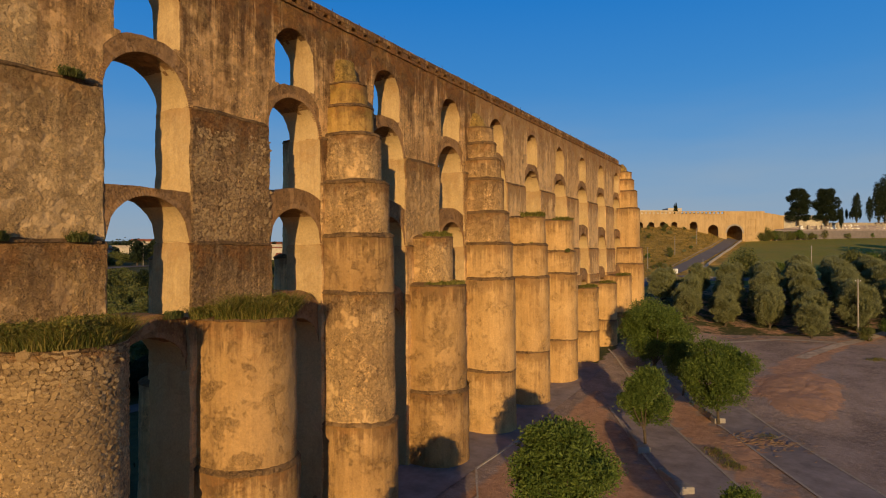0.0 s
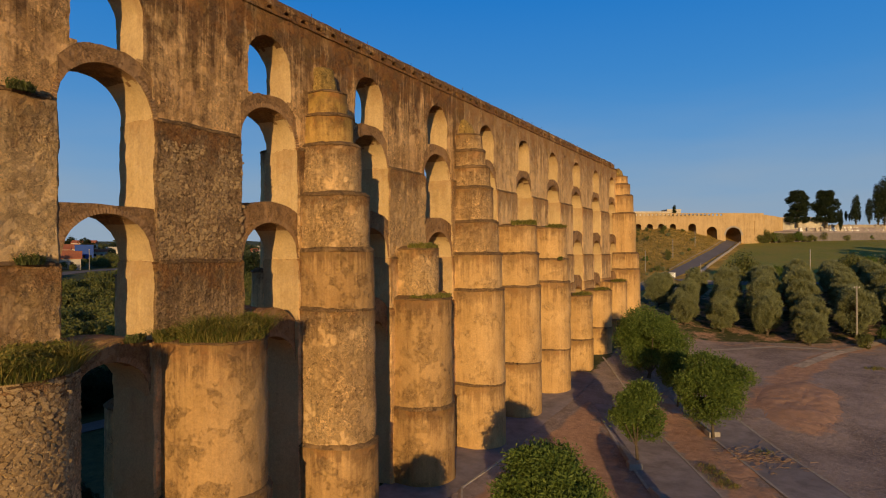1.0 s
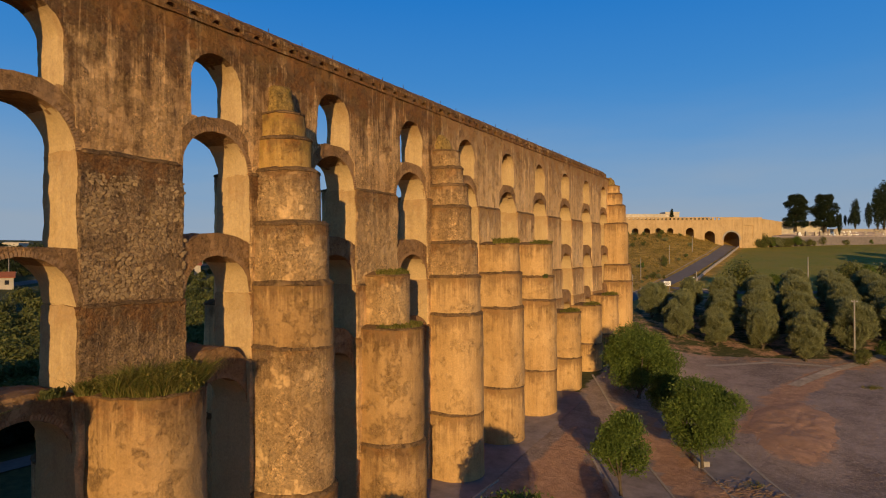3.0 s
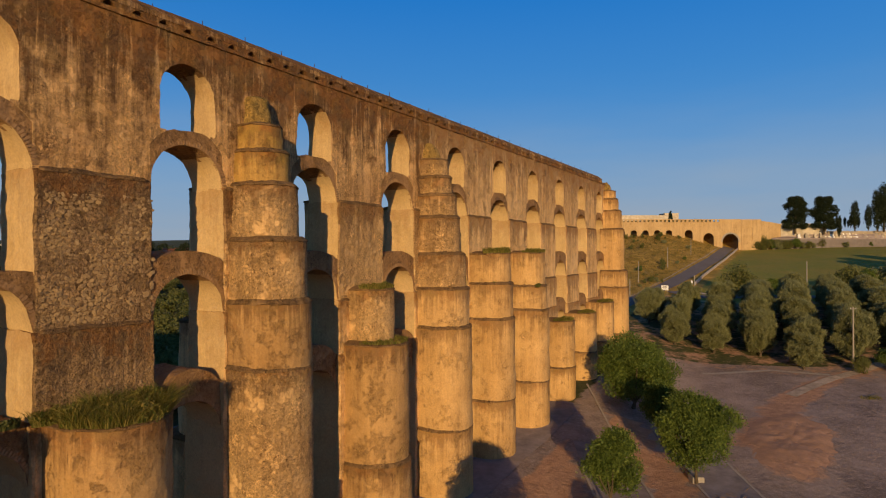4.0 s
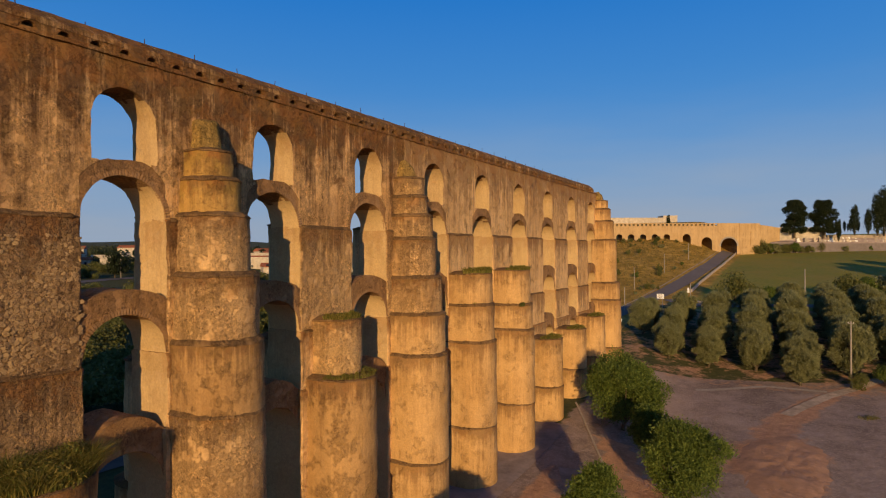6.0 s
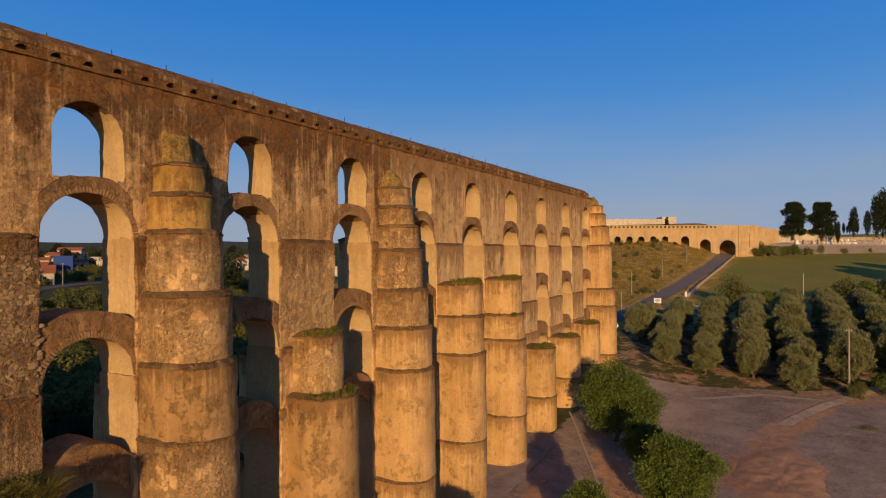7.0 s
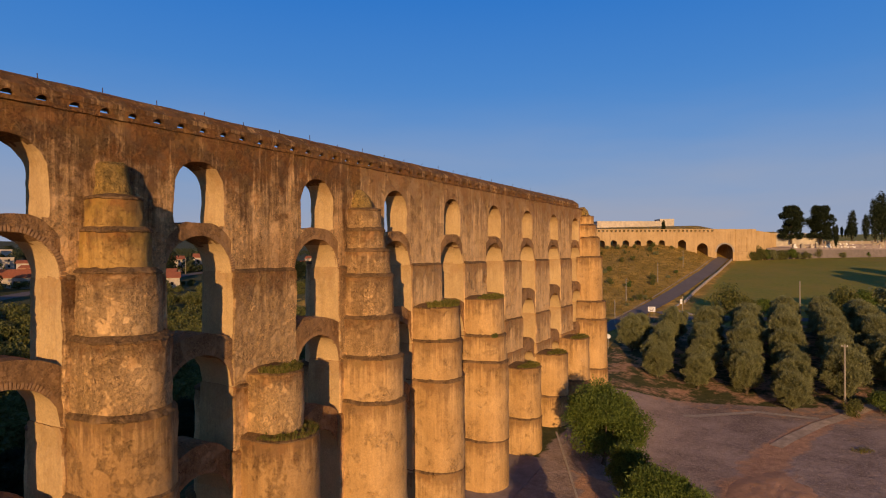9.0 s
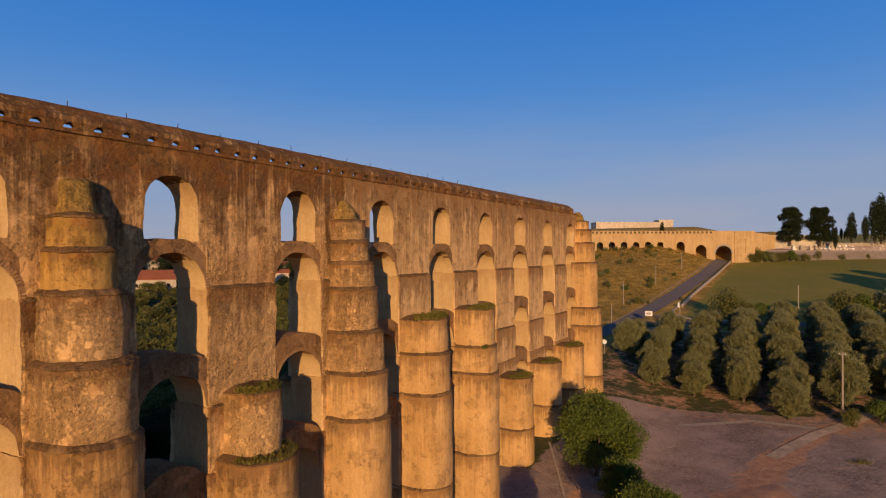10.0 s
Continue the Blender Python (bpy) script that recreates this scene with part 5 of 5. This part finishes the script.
# ---- houses ----
def house(x, y, w, d, h, turn, roof=1.6, z=None, label="white house with a red clay roof", wall=None, rows=1, group="distant town", windows=3):
    top = holder("house", label, "house", Matrix.Translation((x, y, gz(x, y) if z is None else z)) @ Matrix.Rotation(radians(turn), 4, "Z"), group)
    part("wall", Geo().box(-w / 2, w / 2, -d / 2, d / 2, -3, h), wall or WHITEWASH, top)
    e = 0.4
    if roof:
        g = Geo().loft([[(xx, -d / 2 - e, h), (xx, 0, h + roof), (xx, d / 2 + e, h), (xx, d / 2 + e, h - 0.15), (xx, -d / 2 - e, h - 0.15)] for xx in (-w / 2 - e, w / 2 + e)])
        part("roof", g, ROOF_TILE, top)
    else:
        part("parapet", Geo().box(-w / 2 - 0.1, w / 2 + 0.1, -d / 2 - 0.1, d / 2 + 0.1, h, h + 0.5), wall or WHITEWASH, top)
    for s in range(rows):
        for i in range(windows):
            cx = -w / 2 + w * (i + 0.5) / windows
            cz = 1.4 + 2.8 * s
            part("window", Geo().box(cx - 0.5, cx + 0.5, -d / 2 - 0.05, -d / 2 + 0.02, cz - 0.6, cz + 0.6), DARK_GAP, top)
    for s in (-1, 1):
        part("window", Geo().box(s * (w / 2 + 0.02) - 0.04, s * (w / 2 + 0.02) + 0.04, -0.5, 0.5, 0.8, 2.0), DARK_GAP, top)
    return top


house(-79, 366, 42, 12, 6.8, 30, 0, 33.0, "long low pale building behind the far aqueduct", None, 1, "", 9)
house(-62, 374, 8, 9, 8.0, 30, 0, 33.0, "pale block at the end of the long building", None, 1, "", 2)
HOUSE_AT = [(-190, 84, 9, 7, 2.8, 65, 1.5), (-221, 112, 16, 10, 3.2, 62, 2.6), (-205, 152, 16, 9, 3.6, 55, 2.0), (-226, 168, 12, 9, 3.2, 50, 1.7)]
for x, y, w, d, h, t, r in HOUSE_AT:
    house(x, y, w, d, h, t, r, None, "white farmhouse with a red clay hipped roof")
for i in range(46):
    a = radians(rnd.uniform(95, 163))
    q = rnd.uniform(300, 560)
    x, y = q * math.cos(a), q * math.sin(a) * 0.85
    if x > -140:
        continue
    house(x, y, rnd.uniform(9, 16), 9, rnd.uniform(3, 7), rnd.uniform(30, 80), rnd.choice((1.6, 1.9, 0)), None, rows=1 + i % 2)
house(-150, 232, 30, 12, 5.5, 45, 0, None, "long white building on the far slope", None, 2, "distant town", 8)
house(-196, 250, 22, 12, 5.0, 45, 0, None, "long white building on the far slope", None, 1, "distant town", 6)
FARTREE = tree_kit(61, 8, 1.2, 3.4, 16, 1.5, 2200, 0.34, DARK_LEAF, 0.25)
for i in range(90):
    a = radians(rnd.uniform(98, 166))
    q = rnd.uniform(190, 620)
    x, y = q * math.cos(a), q * math.sin(a) * 0.85
    if x < -120:
        plant("distant_tree", "dark round tree among the distant houses", FARTREE, x, y, i, rnd.uniform(0.6, 1.2), "distant trees")
wood = Geo()
for i in range(900):
    a, q = radians(rnd.uniform(97, 168)), 330 + 700 * rnd.random() ** 1.3
    x, y = q * math.cos(a), q * math.sin(a) * 0.85
    if x < -170 and noise.noise((x / 90, y / 90, 4)) > -0.22:
        w = rnd.uniform(2.2, 4.2)
        leaf_cloud(wood, [((x + rnd.uniform(-2, 2), y + rnd.uniform(-2, 2), gz(x, y) + rnd.uniform(0.5, 1.3) * w), w) for _ in range(3)], 90, 0.9, rnd)
tagged(new("far_wood", leaf_mesh("far_wood", wood, WOOD_LEAF)), "dark woodland covering the far hillside", "woodland", kind="stuff")
BLUE_WALL = plain("blue_paint", (0.03, 0.075, 0.30), 0.7, 0.1, 1.0, 0.0)
house(-268, 148, 7, 7, 6.0, 60, 0, None, "blue-painted building with white windows among the distant houses", BLUE_WALL, 1)
for x, y, w in ((-262, 136, 7), (-276, 158, 8), (-285, 146, 9), (-258, 160, 5), (-282, 172, 10)):
    house(x, y, w, 6, rnd.uniform(3, 4.5), rnd.uniform(40, 80), rnd.choice((0, 1.2)), None, "small white house among the distant trees")
for x, y in ((-200, 92), (-210, 118), (-219, 142), (-229, 166), (-237, 188)):
    pole("street_lamp", x, y, 7.5, 0.12, CONCRETE, "thin pale lamp post beside the far lane", True, "lane lamps")
draped("lane", [(-150, 20), (-205, 110), (-240, 200), (-250, 320)], 4.5, ASPHALT, 0.15, "pale lane on the slope behind the aqueduct", "road")


# ---- loose-looking stones in the bare masonry ----
def stone_mesh(seed):
    q = random.Random(seed)
    g = Geo()
    rings = []
    for h, s in ((-0.4, 1.0), (0.1, 1.0), (0.34, 0.7)):
        rings.append([(s * q.uniform(0.40, 0.66) * math.cos(6.283 * i / 6), 0.62 * s * q.uniform(0.40, 0.66) * math.sin(6.283 * i / 6), h + q.uniform(-0.12, 0.12)) for i in range(6)])
    g.loft(rings)
    return mesh_of("stone", g, FIELDSTONE)


STONES = [stone_mesh(s) for s in range(71, 77)]


def set_stones(owner, spots):
    """Places shared stones, each facing out of the wall."""
    for i, (x, y, z, out, size) in enumerate(spots):
        ob = new("stone", STONES[i % 6])
        turn = Vector(out).to_track_quat("Z", "Y").to_matrix().to_4x4()
        ob.parent = owner
        ob.matrix_parent_inverse = owner.matrix_world.inverted()
        ob.matrix_world = Matrix.Translation((x, y, z)) @ turn @ Matrix.Rotation(0.5 * math.sin(7.7 * i), 4, "Z") @ Matrix.Diagonal((size, size, 0.13 * size, 1))


def coursed(q, u0, u1, v0, v1, high, wide):
    """Places in rough courses: along u, up v, with the stone's width."""
    out, v = [], v0
    while v < v1:
        u = u0 + q.uniform(0, wide)
        while u < u1:
            w = wide * q.uniform(0.6, 1.5)
            if q.random() < 0.92:
                out.append((u + 0.5 * w, v + q.uniform(-0.3, 0.3) * high, w))
            u += w
        v += high * q.uniform(0.8, 1.2)
    return out


def joined_stones(owner, spots):
    """The rest of the stones, in one mesh."""
    g = Geo()
    for i, (x, y, z, out, size) in enumerate(spots):
        me = STONES[i % 6]
        m = Matrix.Translation((x, y, z)) @ Vector(out).to_track_quat("Z", "Y").to_matrix().to_4x4() @ Matrix.Rotation(0.5 * math.sin(7.7 * i), 4, "Z") @ Matrix.Diagonal((size, size, 0.13 * size, 1))
        k = len(g.v)
        g.v += [tuple(m @ v.co) for v in me.vertices]
        g.f += [tuple(k + j for j in p.vertices) for p in me.polygons]
    ob = apart("rubble", g, FIELDSTONE, owner, "fieldstones bedded in mortar")
    tagged(ob, kind="stuff")


PIER_LIST = [o for o in aqueduct.children if o.name.split(".")[0] == "pier"][9:]
q = random.Random(9)
r1 = 2.115
spots = []
for u, z, w in coursed(q, -1.2 * r1, 1.5 * r1, 6.95, 12.85, 0.115, 0.17):
    out = (math.cos(u / r1), math.sin(u / r1), 0)
    tip = (out[0] + q.gauss(0, 0.16), out[1] + q.gauss(0, 0.16), q.gauss(0, 0.2))
    spots.append((centre_x(2.1) + r1 * out[0], CY[1] + r1 * out[1], z, tip, w * 1.05))
for u, z, w in coursed(q, -1.2 * r1, 1.5 * r1, 12.86, 13.0, 0.2, 0.30):
    out = (math.cos(u / r1), math.sin(u / r1), 0)
    spots.append((centre_x(2.1) + r1 * out[0], CY[1] + r1 * out[1], 12.98 + q.uniform(-0.04, 0.04), (out[0], out[1], q.gauss(0, 0.15)), w * 1.15))
spots.sort(key=lambda s: -s[2])
set_stones(PIER_LIST[1], spots[:300])
joined_stones(PIER_LIST[1], spots[300:])
spots = [(WALL_X + 0.16, y, z, (1, q.gauss(0, 0.16), q.gauss(0, 0.2)), w) for y, z, w in coursed(q, pier_y(2) - 2.15, pier_y(2) + 2.15, LEDGE2 + 0.2, LEDGE1 - 0.8, 0.13, 0.19) if noise.noise((y * 0.8, z * 0.8, 4)) > -0.25]
spots.sort(key=lambda s: -s[2])
set_stones(PIER_LIST[2], spots[:300])
joined_stones(PIER_LIST[2], spots[300:])
